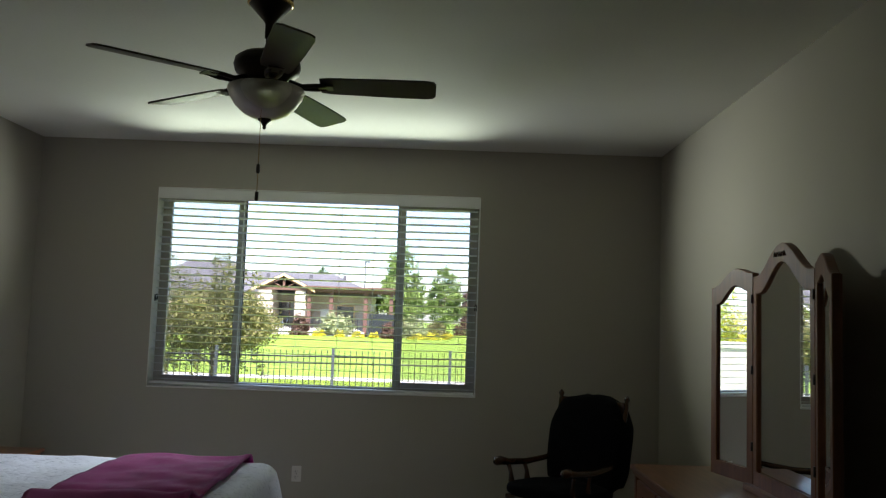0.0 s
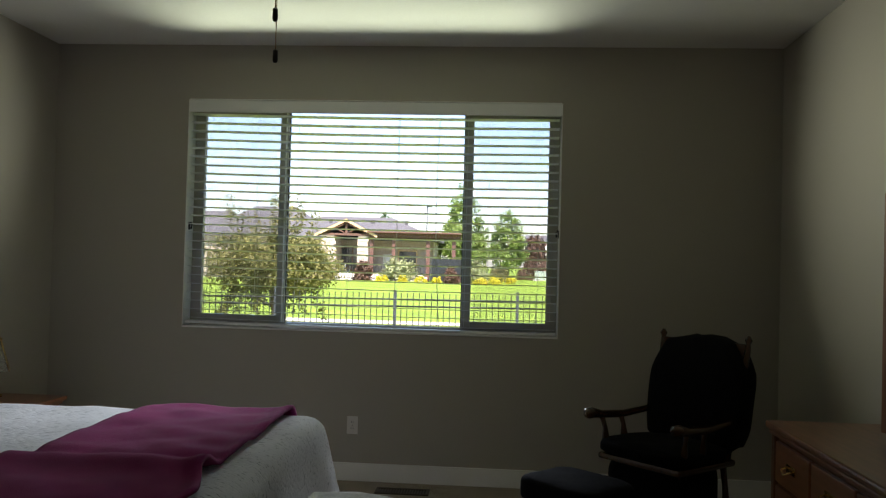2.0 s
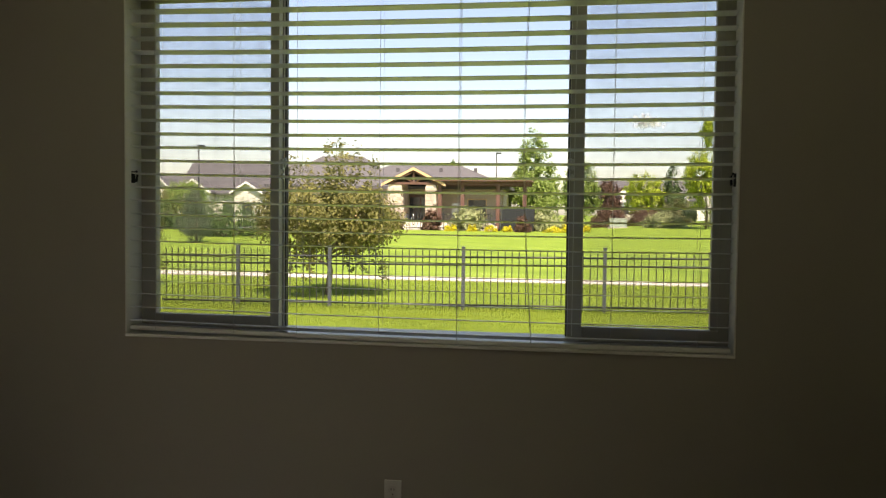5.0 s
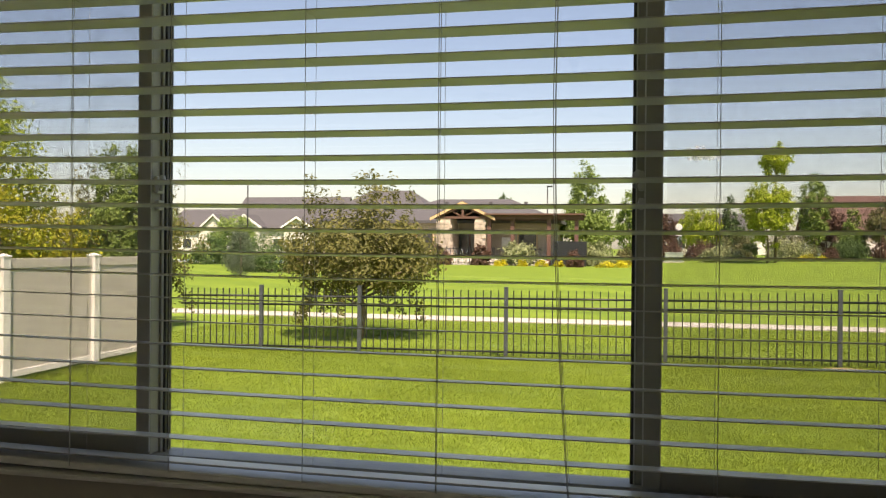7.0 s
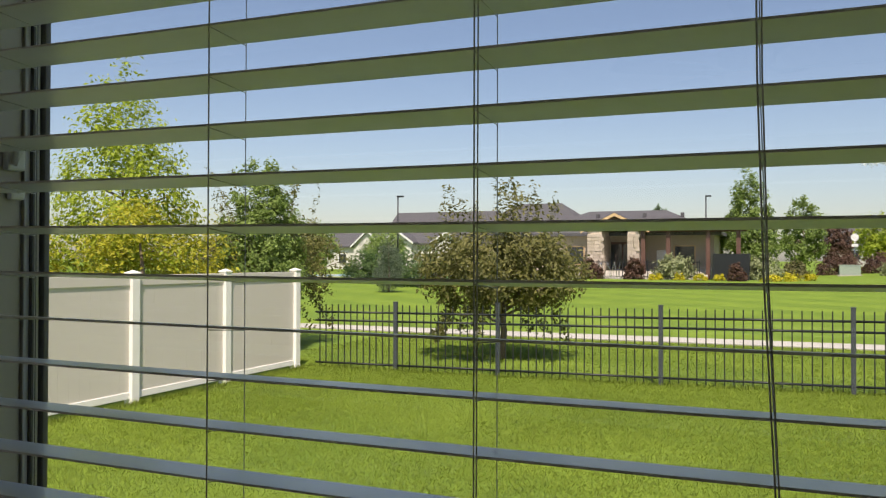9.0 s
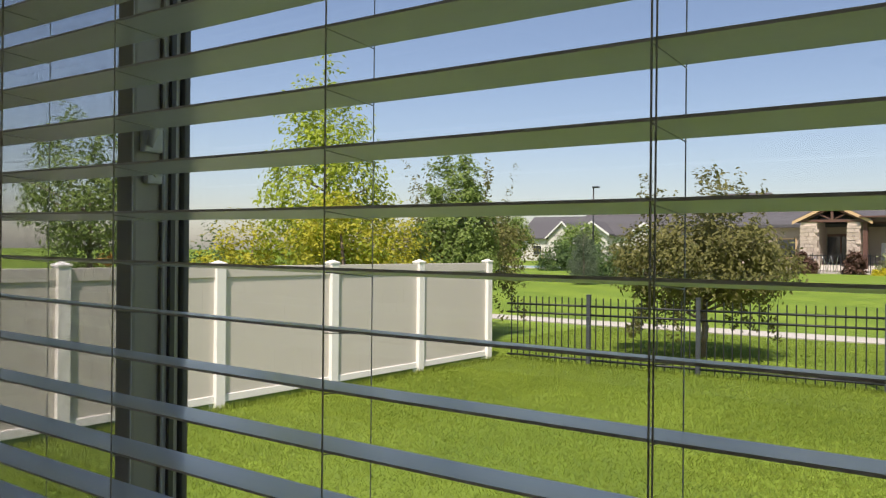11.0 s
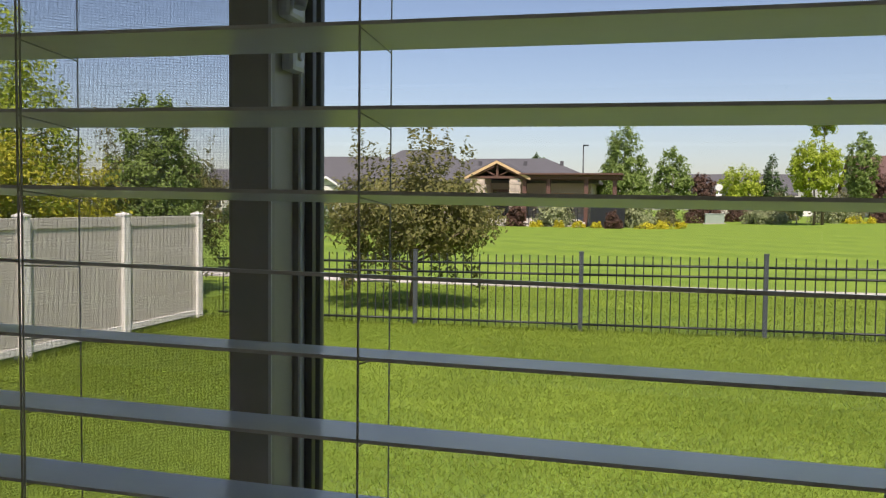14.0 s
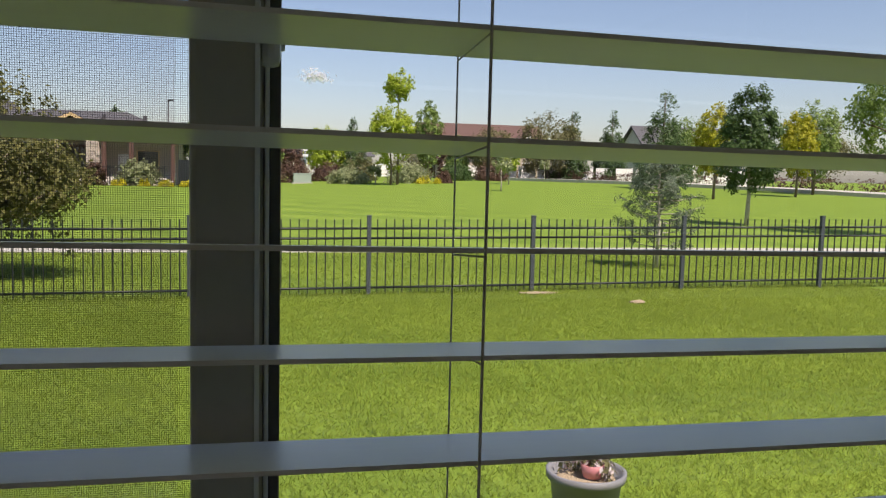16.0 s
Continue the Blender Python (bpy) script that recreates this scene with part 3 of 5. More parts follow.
# thin black sheet under the louvres in place of the duct's darkness
part("duct_opening", box(-0.15, -0.05, 0.0002, 0.15, 0.05, 0.0009), M["black"], ob)

# ceiling fan with light
ob = thing("ceiling_fan", (-0.695, 3.2, CZ), "dark bronze five-blade ceiling fan with alabaster glass bowl", "ceiling fan")
part("canopy", lathe(bmesh.new(), [(0, -0.001), (0.085, -0.001), (0.088, -0.012), (0.088, -0.075), (0.08, -0.092), (0.05, -0.125), (0.026, -0.15), (0.017, -0.165), (0.017, -0.222), (0, -0.223)]), M["bronze"], ob)
part("canopy_ring", lathe(bmesh.new(), [(0.087, -0.074), (0.091, -0.078), (0.091, -0.084), (0.083, -0.088)]), M["brass"], ob, "thin polished ring")
part("downrod", lathe(bmesh.new(), [(0.0125, -0.2), (0.0125, -0.29)], 16), M["bronze"], ob)
part("motor_housing", lathe(bmesh.new(), [(0, -0.262), (0.03, -0.266), (0.045, -0.282), (0.1, -0.292), (0.125, -0.31), (0.13, -0.335), (0.122, -0.362), (0.088, -0.38), (0.078, -0.392), (0, -0.394)], 40), M["bronze"], ob)
part("switch_housing", lathe(bmesh.new(), [(0.07, -0.39), (0.07, -0.412), (0.085, -0.418), (0.085, -0.426), (0, -0.427)]), M["bronze"], ob)
part("glass_bowl", lathe(bmesh.new(), [(0.147, -0.424), (0.149, -0.432), (0.14, -0.458), (0.118, -0.492), (0.085, -0.522), (0.045, -0.541), (0.0, -0.547)], 40), M["bowl"], ob, "cream alabaster glass bowl shade")
part("finial", lathe(bmesh.new(), [(0, -0.535), (0.026, -0.54), (0.026, -0.548), (0.012, -0.56), (0.006, -0.572), (0.008, -0.579), (0, -0.586)], 20), M["bronze"], ob)
for j in range(5):
    bm = bmesh.new()
    for sy in (1, -1):
        tube(bm, [(0.09, 0, -0.392), (0.14, sy * 0.018, -0.412), (0.19, sy * 0.026, -0.41), (0.235, sy * 0.02, -0.406)], [0.011, 0.009, 0.009, 0.008], 8)
    bx(bm, 0.2, -0.03, -0.412, 0.26, 0.03, -0.406, 0.002)
    arm = part("blade_bracket", bm, M["bronze"], ob)
    arm.matrix_basis = pose(0, 0, 0, 0, 0, 2 + 72 * j)
    bm = bmesh.new()
    out = [(0.21, -0.052), (0.25, -0.06), (0.45, -0.068), (0.62, -0.07), (0.65, -0.064), (0.662, -0.045), (0.662, 0.045), (0.65, 0.064), (0.62, 0.07), (0.45, 0.068), (0.25, 0.06), (0.21, 0.052)]
    plate(bm, out, 2, -0.003, 0.004)
    bl = part("blade", bm, M["blade"], arm, "dark walnut fan blade")
    bl.matrix_basis = pose(0, 0, -0.402, -12, 0, 0)
for cx, cy, zt, ze in ((-0.012, 0.035, -0.43, -0.83), (0.003, -0.03, -0.43, -0.735)):
    ch = part("pull_chain", tube(bmesh.new(), [(cx, cy - 0.05, zt), (cx, cy - 0.05, ze)], 0.0014, 5), M["brass"], ob)
    part("chain_pull", lathe(bmesh.new(), [(0, ze), (0.007, ze - 0.002), (0.0075, ze - 0.03), (0.005, ze - 0.036), (0, ze - 0.037)], 14, (cx, cy - 0.05, 0)), M["bronze"], ch, "small dark pull knob")


def smooth_step(u):
    u = min(1.0, max(0.0, u))
    return u * u * (3 - 2 * u)


# bed
def drape(x0, x1, y0, y1, zt, zb, rad, step, wob, ends):
    """Cloth laid over a bed: flat on top, rounded over the edges named in ends, then hanging."""
    def run(a, b, lo, hi):
        arc = rad * math.pi / 2
        ext = arc + (zt - zb - rad)
        s0, s1 = (-ext if lo else 0), (b - a) + (ext if hi else 0)
        n = max(2, int((s1 - s0) / step))
        res = []
        for i in range(n + 1):
            s = s0 + (s1 - s0) * i / n
            over, side = (-s, -1) if s < 0 else (s - (b - a), 1) if s > b - a else (0, 0)
            if over <= 0:
                res.append((a + s, 0.0))
            elif over < arc:
                th = over / rad
                res.append(((a if side < 0 else b) + side * rad * math.sin(th), rad * (1 - math.cos(th))))
            else:
                res.append(((a if side < 0 else b) + side * rad, rad + over - arc))
        return res
    us, vs = run(x0, x1, ends[0], ends[1]), run(y0, y1, ends[2], ends[3])
    bm = bmesh.new()
    g = []
    for x, dx in us:
        row = []
        for y, dy in vs:
            d = min(zt - zb, (dx ** 4 + dy ** 4) ** 0.25)
            p = Vector((x, y, zt - d))
            q = noise.noise(p * 3.1) * wob + noise.noise(p * 9.0) * wob * 0.35
            flare = noise.noise(Vector((x * 5, y * 5, 0.3))) * 0.02 * min(1, d / 0.3)
            row.append(bm.verts.new((x + flare * (1 if dx else 0), y + flare * (1 if dy else 0), zt - d + q * (1 if d < 0.1 else 0.2))))
        g.append(row)
    for r0, r1 in zip(g, g[1:]):
        for a, b, c2, d2 in zip(r0, r1, r1[1:], r0[1:]):
            bm.faces.new((a, b, c2, d2)).smooth = True
    return bm


def thick(ob, t):
    m = ob.modifiers.new("thickness", "SOLIDIFY")
    m.thickness, m.offset = t, 1.0
    return ob


bed = thing("bed", (-1.95, 3.78, 0), "low double bed with boxspring and mattress, made up", "bed")
part("mattress", box(-1.06, -0.9, 0.33, 1.02, 0.9, 0.66, 0.06), M["coverlet"], bed)
part("boxspring", box(-1.06, -0.9, 0.12, 1.0, 0.9, 0.325, 0.02), M["siding"], bed)
part("headboard", box(-1.105, -0.95, 0.0, -1.065, 0.95, 1.15, 0.015), M["wood"], bed, "cherry wood headboard")
for lx in (-0.95, 0.9):
    for ly in (-0.8, 0.8):
        part("leg", lathe(bmesh.new(), [(0, 0), (0.025, 0), (0.03, 0.06), (0.03, 0.12), (0, 0.12)], 16, (lx, ly, 0)), M["wood"], bed)
bm = drape(-3.0, -0.955, 2.92, 4.66, 0.685, 0.09, 0.09, 0.03, 0.012, (0, 1, 1, 1))
for v in bm.verts:
    # the hem stands out at the corner towards the window
    out = max(0.0, 0.6 - v.co.z) * smooth_step((v.co.y - 4.3) / 0.4) * smooth_step((v.co.x + 1.15) / 0.25)
    v.co.x += 0.26 * out
    v.co.y += 0.12 * out
cov = tagged(new("coverlet", as_mesh("coverlet", bm, M["coverlet"])), "white puckered coverlet with grey flecks on the bed", "bedspread")
thick(cov, 0.006)
bm = drape(-1.665, -1.0, 2.92, 4.665, 0.706, 0.40, 0.075, 0.022, 0.02, (0, 0, 1, 1))
for v in bm.verts:
    fold = math.exp(-((v.co.y - 3.55) / 0.09) ** 2) * 0.035 - math.exp(-((v.co.y - 3.72) / 0.06) ** 2) * 0.012
    edge = math.exp(-((v.co.x + 1.01) / 0.03) ** 2) * 0.012
    v.co.z += fold + edge + noise.noise(v.co * 6) * 0.008
    v.co.x += noise.noise(Vector((v.co.y * 2.5, 3.1, v.co.x))) * 0.025 + (0.06 if v.co.y < 3.5 else 0) * min(1, (3.5 - v.co.y) / 0.2)
bl = tagged(new("blanket", as_mesh("blanket", bm, M["blanket"])), "maroon fleece blanket folded across the foot of the bed", "blanket")
thick(bl, 0.016)

# bench at the bed's foot, with a cream knitted throw
ob = thing("bench", (-0.63, 3.72, 0), "low cherry wood bench at the foot of the bed", "bench")
part("seat", box(-0.16, -0.5, 0.40, 0.16, 0.5, 0.445, 0.01), M["wood"], ob)
for sx in (-0.12, 0.12):
    for sy in (-0.44, 0.44):
        part("leg", lathe(bmesh.new(), [(0, 0), (0.018, 0), (0.024, 0.2), (0.02, 0.34), (0.03, 0.4), (0, 0.4)], 14, (sx, sy, 0)), M["wood"], ob)
bm = drape(-0.775, -0.49, 3.25, 4.19, 0.465, 0.27, 0.03, 0.018, 0.028, (1, 1, 1, 1))
thick(tagged(new("throw_blanket", as_mesh("throw_blanket", bm, M["throw"])), "cream knitted throw heaped on the bench", "throw"), 0.014)

# nightstand and lamp
ob = thing("nightstand", (-2.83, 5.39, 0), "cherry wood nightstand with drawers beside the bed", "nightstand")
part("top", box(-0.228, -0.265, 0.548, 0.235, 0.265, 0.573, 0.008), M["wood"], ob)
part("moulding", box(-0.222, -0.25, 0.528, 0.215, 0.25, 0.547, 0.006), M["wood"], ob)
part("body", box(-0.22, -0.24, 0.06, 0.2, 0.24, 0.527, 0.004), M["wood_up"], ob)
part("plinth", box(-0.222, -0.245, 0.0, 0.207, 0.245, 0.058, 0.006), M["wood"], ob)
for z0 in (0.09, 0.31):
    dr = part("drawer", box(0.2005, -0.215, z0, 0.216, 0.215, z0 + 0.195, 0.006), M["wood"], ob)
    part("handle", tube(bmesh.new(), [(0.216, -0.05, z0 + 0.1), (0.235, -0.045, z0 + 0.09), (0.238, 0, z0 + 0.082), (0.235, 0.045, z0 + 0.09), (0.216, 0.05, z0 + 0.1)], 0.004, 8), M["brass"], dr, "brass bail handle")
ob = thing("table_lamp", (-2.97, 5.50, 0.573), "brass table lamp with clear glass panel shade on the nightstand", "lamp")
part("base", lathe(bmesh.new(), [(0, 0), (0.058, 0), (0.06, 0.012), (0.045, 0.022), (0.022, 0.03), (0.015, 0.05), (0.026, 0.07), (0.03, 0.09), (0.014, 0.112), (0.02, 0.13), (0.01, 0.15), (0.01, 0.25), (0, 0.25)], 28), M["brass"], ob)
part("socket", lathe(bmesh.new(), [(0.015, 0.2), (0.02, 0.21), (0.02, 0.26), (0, 0.262)], 16), M["brass"], ob)
shade_glass = mat("lamp_glass", (0.85, 0.85, 0.80), rough=0.08, var=0.05, bump=0.1, trans=0.85)
for j in range(6):
    a0, a1 = math.pi / 3 * j, math.pi / 3 * (j + 1)
    bm = bmesh.new()
    lo = [Vector((0.105 * math.cos(a), 0.105 * math.sin(a), 0.15)) for a in (a0 + 0.05, a1 - 0.05)]
    hi = [Vector((0.045 * math.cos(a), 0.045 * math.sin(a), 0.33)) for a in (a1 - 0.1, a0 + 0.1)]
    vv = [bm.verts.new(p) for p in lo + hi]
    bm.faces.new(vv)
    r = bmesh.ops.extrude_face_region(bm, geom=bm.faces[:])
    for g in r["geom"]:
        if isinstance(g, bmesh.types.BMVert):
            g.co *= 0.97
    bmesh.ops.recalc_face_normals(bm, faces=bm.faces)
    part("shade_panel", bm, shade_glass, ob, "clear bevelled glass panel")
    part("shade_rib", tube(bmesh.new(), [(0.107 * math.cos(a0), 0.107 * math.sin(a0), 0.148), (0.046 * math.cos(a0), 0.046 * math.sin(a0), 0.332)], 0.003, 6), M["brass"], ob)
part("shade_cap", lathe(bmesh.new(), [(0.05, 0.325), (0.05, 0.335), (0.03, 0.345), (0.008, 0.352), (0.01, 0.366), (0, 0.372)], 20), M["brass"], ob)

# dresser
DY0, DY1, DXF, DT = 2.86, 4.58, 1.075, 0.772
ob = thing("dresser", (1.35, 3.72, 0), "long cherry wood dresser with bail-handled drawers", "dresser")
part("top", box(DXF - 1.35 - 0.02, -0.87, DT - 0.03, 0.27, 0.87, DT, 0.01), M["wood"], ob, "glossy cherry wood top")
part("moulding", box(DXF - 1.35 - 0.008, -0.855, DT - 0.052, 0.265, 0.855, DT - 0.031, 0.007), M["wood"], ob)
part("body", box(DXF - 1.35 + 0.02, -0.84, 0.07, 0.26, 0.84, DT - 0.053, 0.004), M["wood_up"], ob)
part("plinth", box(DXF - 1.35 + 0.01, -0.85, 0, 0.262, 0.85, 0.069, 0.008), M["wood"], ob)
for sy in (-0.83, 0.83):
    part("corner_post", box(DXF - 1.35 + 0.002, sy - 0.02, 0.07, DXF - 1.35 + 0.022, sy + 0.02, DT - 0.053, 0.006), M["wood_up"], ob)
for z0, z1, cuts in ((0.535, 0.70, 4), (0.31, 0.52, 3), (0.09, 0.295, 3)):
    wdt = 1.6 / cuts
    for j in range(cuts):
        y0 = -0.8 + j * wdt
        dr = part("drawer", box(DXF - 1.35 + 0.001, y0 + 0.008, z0, DXF - 1.35 + 0.0195, y0 + wdt - 0.008, z1, 0.006), M["wood"], ob)
        for hy in ((0.5,) if cuts == 4 else (0.25, 0.75)):
            yc, zc = y0 + wdt * hy, (z0 + z1) / 2
            bp = part("handle", tube(bmesh.new(), [(DXF - 1.35, yc - 0.04, zc + 0.008), (DXF - 1.375, yc - 0.038, zc), (DXF - 1.38, yc, zc - 0.016), (DXF - 1.375, yc + 0.038, zc), (DXF - 1.35, yc + 0.04, zc + 0.008)], 0.0038, 8), M["brass"], dr, "brass bail handle")
            part("backplate", box(DXF - 1.3525, yc - 0.05, zc - 0.012, DXF - 1.3492, yc + 0.05, zc + 0.022, 0.001), M["brass"], dr, "brass backplate")


# three-fold mirror: an arched middle and two wings
def arch(w, zs, zm, n=18, wing=0):
    """The upper edge of a panel: shoulders at zs, crest at zm; a wing crests near its hinge."""
    out = []
    for i in range(n + 1):
        u = i / n
        if wing == 0:
            s = 0.5 - 0.5 * math.cos(2 * math.pi * min(1, max(0, (u - 0.06) / 0.88)))
            out.append((-w / 2 + w * u, zs + (zm - zs) * s ** 0.9))
        else:
            v = u if wing > 0 else 1 - u
            s = 0.5 - 0.5 * math.cos(math.pi * min(1, v / 0.62)) if v < 0.62 else 1 - 0.28 * (0.5 - 0.5 * math.cos(math.pi * (v - 0.62) / 0.38))
            out.append((-w / 2 + w * u, zs + (zm - zs) * s))
    return out


def mirror_panel(root, w, z0, zs, zm, wing, m):
    outer, rim = arch(w, zs, zm, 18, wing), 0.048
    inner = [(u * (w - 2 * rim) / w, v - 0.085) for u, v in outer]
    bot_o, bot_i = z0, z0 + 0.06
    bm = bmesh.new()
    lo = [(-w / 2, bot_o)] + outer + [(w / 2, bot_o)]
    li = [(-w / 2 + rim, bot_i)] + inner + [(w / 2 - rim, bot_i)]
    rings = []
    for line, x in ((lo, 0.03), (lo, 0.004), ([(u * 0.985, v - 0.004) for u, v in lo], 0.0), ([(u * 1.02, v + 0.004) for u, v in li], 0.0), (li, 0.006), (li, 0.03)):
        rings.append([bm.verts.new((x, u, v)) for u, v in line])
    n = len(lo)
    for r0, r1 in zip(rings, rings[1:]):
        for k in range(n):
            bm.faces.new((r0[k], r0[(k + 1) % n], r1[(k + 1) % n], r1[k]))
    bmesh.ops.recalc_face_normals(bm, faces=bm.faces)
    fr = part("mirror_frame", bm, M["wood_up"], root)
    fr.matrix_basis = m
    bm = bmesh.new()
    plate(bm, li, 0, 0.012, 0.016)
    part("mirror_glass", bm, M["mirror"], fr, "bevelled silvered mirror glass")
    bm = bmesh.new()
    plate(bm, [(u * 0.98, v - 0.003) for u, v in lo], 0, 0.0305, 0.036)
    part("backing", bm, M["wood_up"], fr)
    return fr


ob = thing("trifold_mirror", (1.47, 3.595, DT), "arched cherry wood three-fold mirror standing on the dresser", "mirror")
CW, WW = 0.65, 0.34
cp = mirror_panel(ob, CW, 0.03, 0.985, 1.115, 0, pose(0, 0, 0))
part("base_rail", box(-0.03, -CW / 2 - 0.05, 0, 0.06, CW / 2 + 0.05, 0.029, 0.006), M["wood"], ob)
for s, nm in ((1, 1), (-1, -1)):
    hinge = Matrix.Translation((0, s * (CW / 2 + 0.002), 0)) @ pose(0, 0, 0, 0, 0, s * 15) @ Matrix.Translation((0, s * WW / 2, 0))
    mirror_panel(ob, WW, 0.03, 0.94, 1.03, -1 if s > 0 else 1, hinge)
    for hz in (0.2, 0.55, 0.88):
        part("hinge", tube(bmesh.new(), [(-0.004, s * (CW / 2 + 0.001), hz - 0.02), (-0.004, s * (CW / 2 + 0.001), hz + 0.02)], 0.006, 8), M["bronze"], ob, "dark metal hinge")
bm = bmesh.new()
for j in range(5):
    tube(bm, [(-0.002, -0.05 + 0.025 * j, 1.055 + 0.012 * (j % 2)), (-0.0035, -0.04 + 0.025 * j, 1.075), (-0.002, -0.03 + 0.025 * j, 1.056)], 0.003, 6)
part("carving", bm, M["chairwood"], ob, "small carved ornament")

# rocking chair
ob = thing("rocking_chair", (0.82, 5.43, 0), "dark wooden rocking chair with black throw over its back", "rocking chair", rz=-48)
for sx in (-1, 1):
    pts = [(sx * 0.22, -0.42 + 0.105 * j, 0.012 + 0.10 * ((j - 4.2) / 4.2) ** 2 * 0.9) for j in range(10)]
    part("rocker", tube(bmesh.new(), pts, [0.014] + [0.018] * 8 + [0.014], 8), M["chairwood"], ob)
    for py, zt in ((-0.2, 0.40), (0.2, 0.40)):
        part("leg", tube(bmesh.new(), [(sx * 0.22, py * 1.1, 0.035), (sx * 0.215, py * 1.05, 0.16), (sx * 0.21, py, 0.28), (sx * 0.2, py * 0.95, zt)], [0.014, 0.021, 0.015, 0.018], 10), M["chairwood"], ob)
    part("back_post", tube(bmesh.new(), [(sx * 0.225, 0.19, 0.42), (sx * 0.25, 0.25, 0.72), (sx * 0.268, 0.29, 0.98), (sx * 0.27, 0.295, 1.02), (sx * 0.271, 0.297, 1.04), (sx * 0.272, 0.299, 1.062)], [0.017, 0.02, 0.017, 0.012, 0.02, 0.006], 12), M["chairwood"], ob)
    arm = part("armrest", tube(bmesh.new(), [(sx * 0.25, 0.25, 0.64), (sx * 0.262, 0.12, 0.618), (sx * 0.27, -0.05, 0.605), (sx * 0.275, -0.22, 0.615), (sx * 0.278, -0.29, 0.628), (sx * 0.278, -0.325, 0.625), (sx * 0.278, -0.34, 0.618)], [0.014, 0.018, 0.021, 0.023, 0.03, 0.028, 0.012], 12), M["chairwood"], ob)
    for py in (-0.21, -0.06):
        part("arm_post", tube(bmesh.new(), [(sx * 0.235, py + 0.02, 0.43), (sx * 0.25, py, 0.5), (sx * 0.255, py, 0.55), (sx * 0.27, py - 0.01, 0.608)], [0.013, 0.02, 0.012, 0.014], 10), M["chairwood"], ob)
part("stretcher", tube(bmesh.new(), [(-0.215, -0.21, 0.2), (0, -0.21, 0.2), (0.215, -0.21, 0.2)], [0.01, 0.016, 0.01], 10), M["chairwood"], ob)
part("seat", box(-0.26, -0.26, 0.39, 0.26, 0.22, 0.425, 0.015), M["chairwood"], ob)
part("crest_rail", box(-0.265, 0.275, 0.9, 0.265, 0.3, 1.02, 0.01), M["chairwood"], ob)
for j in range(6):
    xx = -0.2 + 0.08 * j
    part("spindle", tube(bmesh.new(), [(xx * 0.9, 0.19, 0.42), (xx, 0.24, 0.68), (xx * 1.05, 0.285, 0.91)], [0.008, 0.012, 0.008], 8), M["chairwood"], ob)


def cushion(x0, y0, z0, x1, y1, z1, puff, seed):
    bm = bx(bmesh.new(), x0, y0, z0, x1, y1, z1)
    bmesh.ops.subdivide_edges(bm, edges=bm.edges[:], cuts=9, use_grid_fill=True)
    c0 = Vector(((x0 + x1) / 2, (y0 + y1) / 2, (z0 + z1) / 2))
    h = Vector(((x1 - x0) / 2, (y1 - y0) / 2, (z1 - z0) / 2))
    for v in bm.verts:
        d = v.co - c0
        u = Vector((d.x / h.x, d.y / h.y, d.z / h.z))
        k = (abs(u.x) ** 5 + abs(u.y) ** 5 + abs(u.z) ** 5) ** 0.2
        v.co = c0 + Vector((u.x / k * h.x, u.y / k * h.y, u.z / k * h.z)) * (max(abs(u.x), abs(u.y), abs(u.z))) + Vector((0, 0, 1)) * noise.noise(v.co * 7 + Vector((seed, 0, 0))) * puff
    for f in bm.faces:
        f.smooth = True
    return bm


cu = tagged(new("seat_cushion", as_mesh("seat_cushion", cushion(-0.27, -0.3, 0.42, 0.27, 0.2, 0.50, 0.012, 1), M["darkcloth"])), "thick black seat cushion on the rocking chair", "cushion")
cu.matrix_basis = pose(0.82, 5.43, 0.006, 0, 0, -48)
# added black block: the deep shade under the seat, given as a solid
sk = tagged(new("seat_cover", as_mesh("seat_cover", cushion(-0.235, -0.265, 0.10, 0.235, 0.17, 0.425, 0.012, 3), M["darkcloth"])), "black block standing in for the shade below the rocking chair seat", "throw")
sk.matrix_basis = pose(0.82, 5.43, 0, 0, 0, -48)
bm = cushion(-0.285, 0.12, 0.44, 0.285, 0.345, 1.04, 0.03, 5)
for v in bm.verts:
    v.co.y += (v.co.z - 0.47) * 0.13
    v.co.x *= 1.04 - 0.22 * smooth_step((v.co.z - 0.82) / 0.22)
    v.co.x *= 1.0 + 0.05 * noise.noise(v.co * 4)
th = tagged(new("chair_throw", as_mesh("chair_throw", bm, M["darkcloth"])), "black plush throw draped over the rocking chair back", "throw")
th.matrix_basis = pose(0.82, 5.43, 0, 0, 0, -48)
ob = thing("footstool", (0.30, 4.93, 0), "low dark upholstered footstool before the rocking chair", "footstool", rz=-48)
part("cushion", cushion(-0.24, -0.19, 0.27, 0.24, 0.19, 0.41, 0.01, 9), M["darkcloth"], ob)
part("apron", box(-0.2, -0.15, 0.2, 0.2, 0.15, 0.27, 0.01), M["chairwood"], ob)
for sx in (-0.17, 0.17):
    for sy in (-0.12, 0.12):
        part("leg", tube(bmesh.new(), [(sx * 1.08, sy * 1.08, 0), (sx, sy, 0.21)], [0.014, 0.02], 10), M["chairwood"], ob)


# ---- outside ----
def gz(x, y):
    """Height of the ground: level behind the house, rising gently in the far right."""
    return GROUND + 0.1 * smooth_step((x + 6) / 12) * smooth_step((18 - y) / 8 + 1) + 0.28 * smooth_step((y - 30) / 45) + 0.75 * smooth_step((y - 45) / 50) * smooth_step((x + 6) / 22)


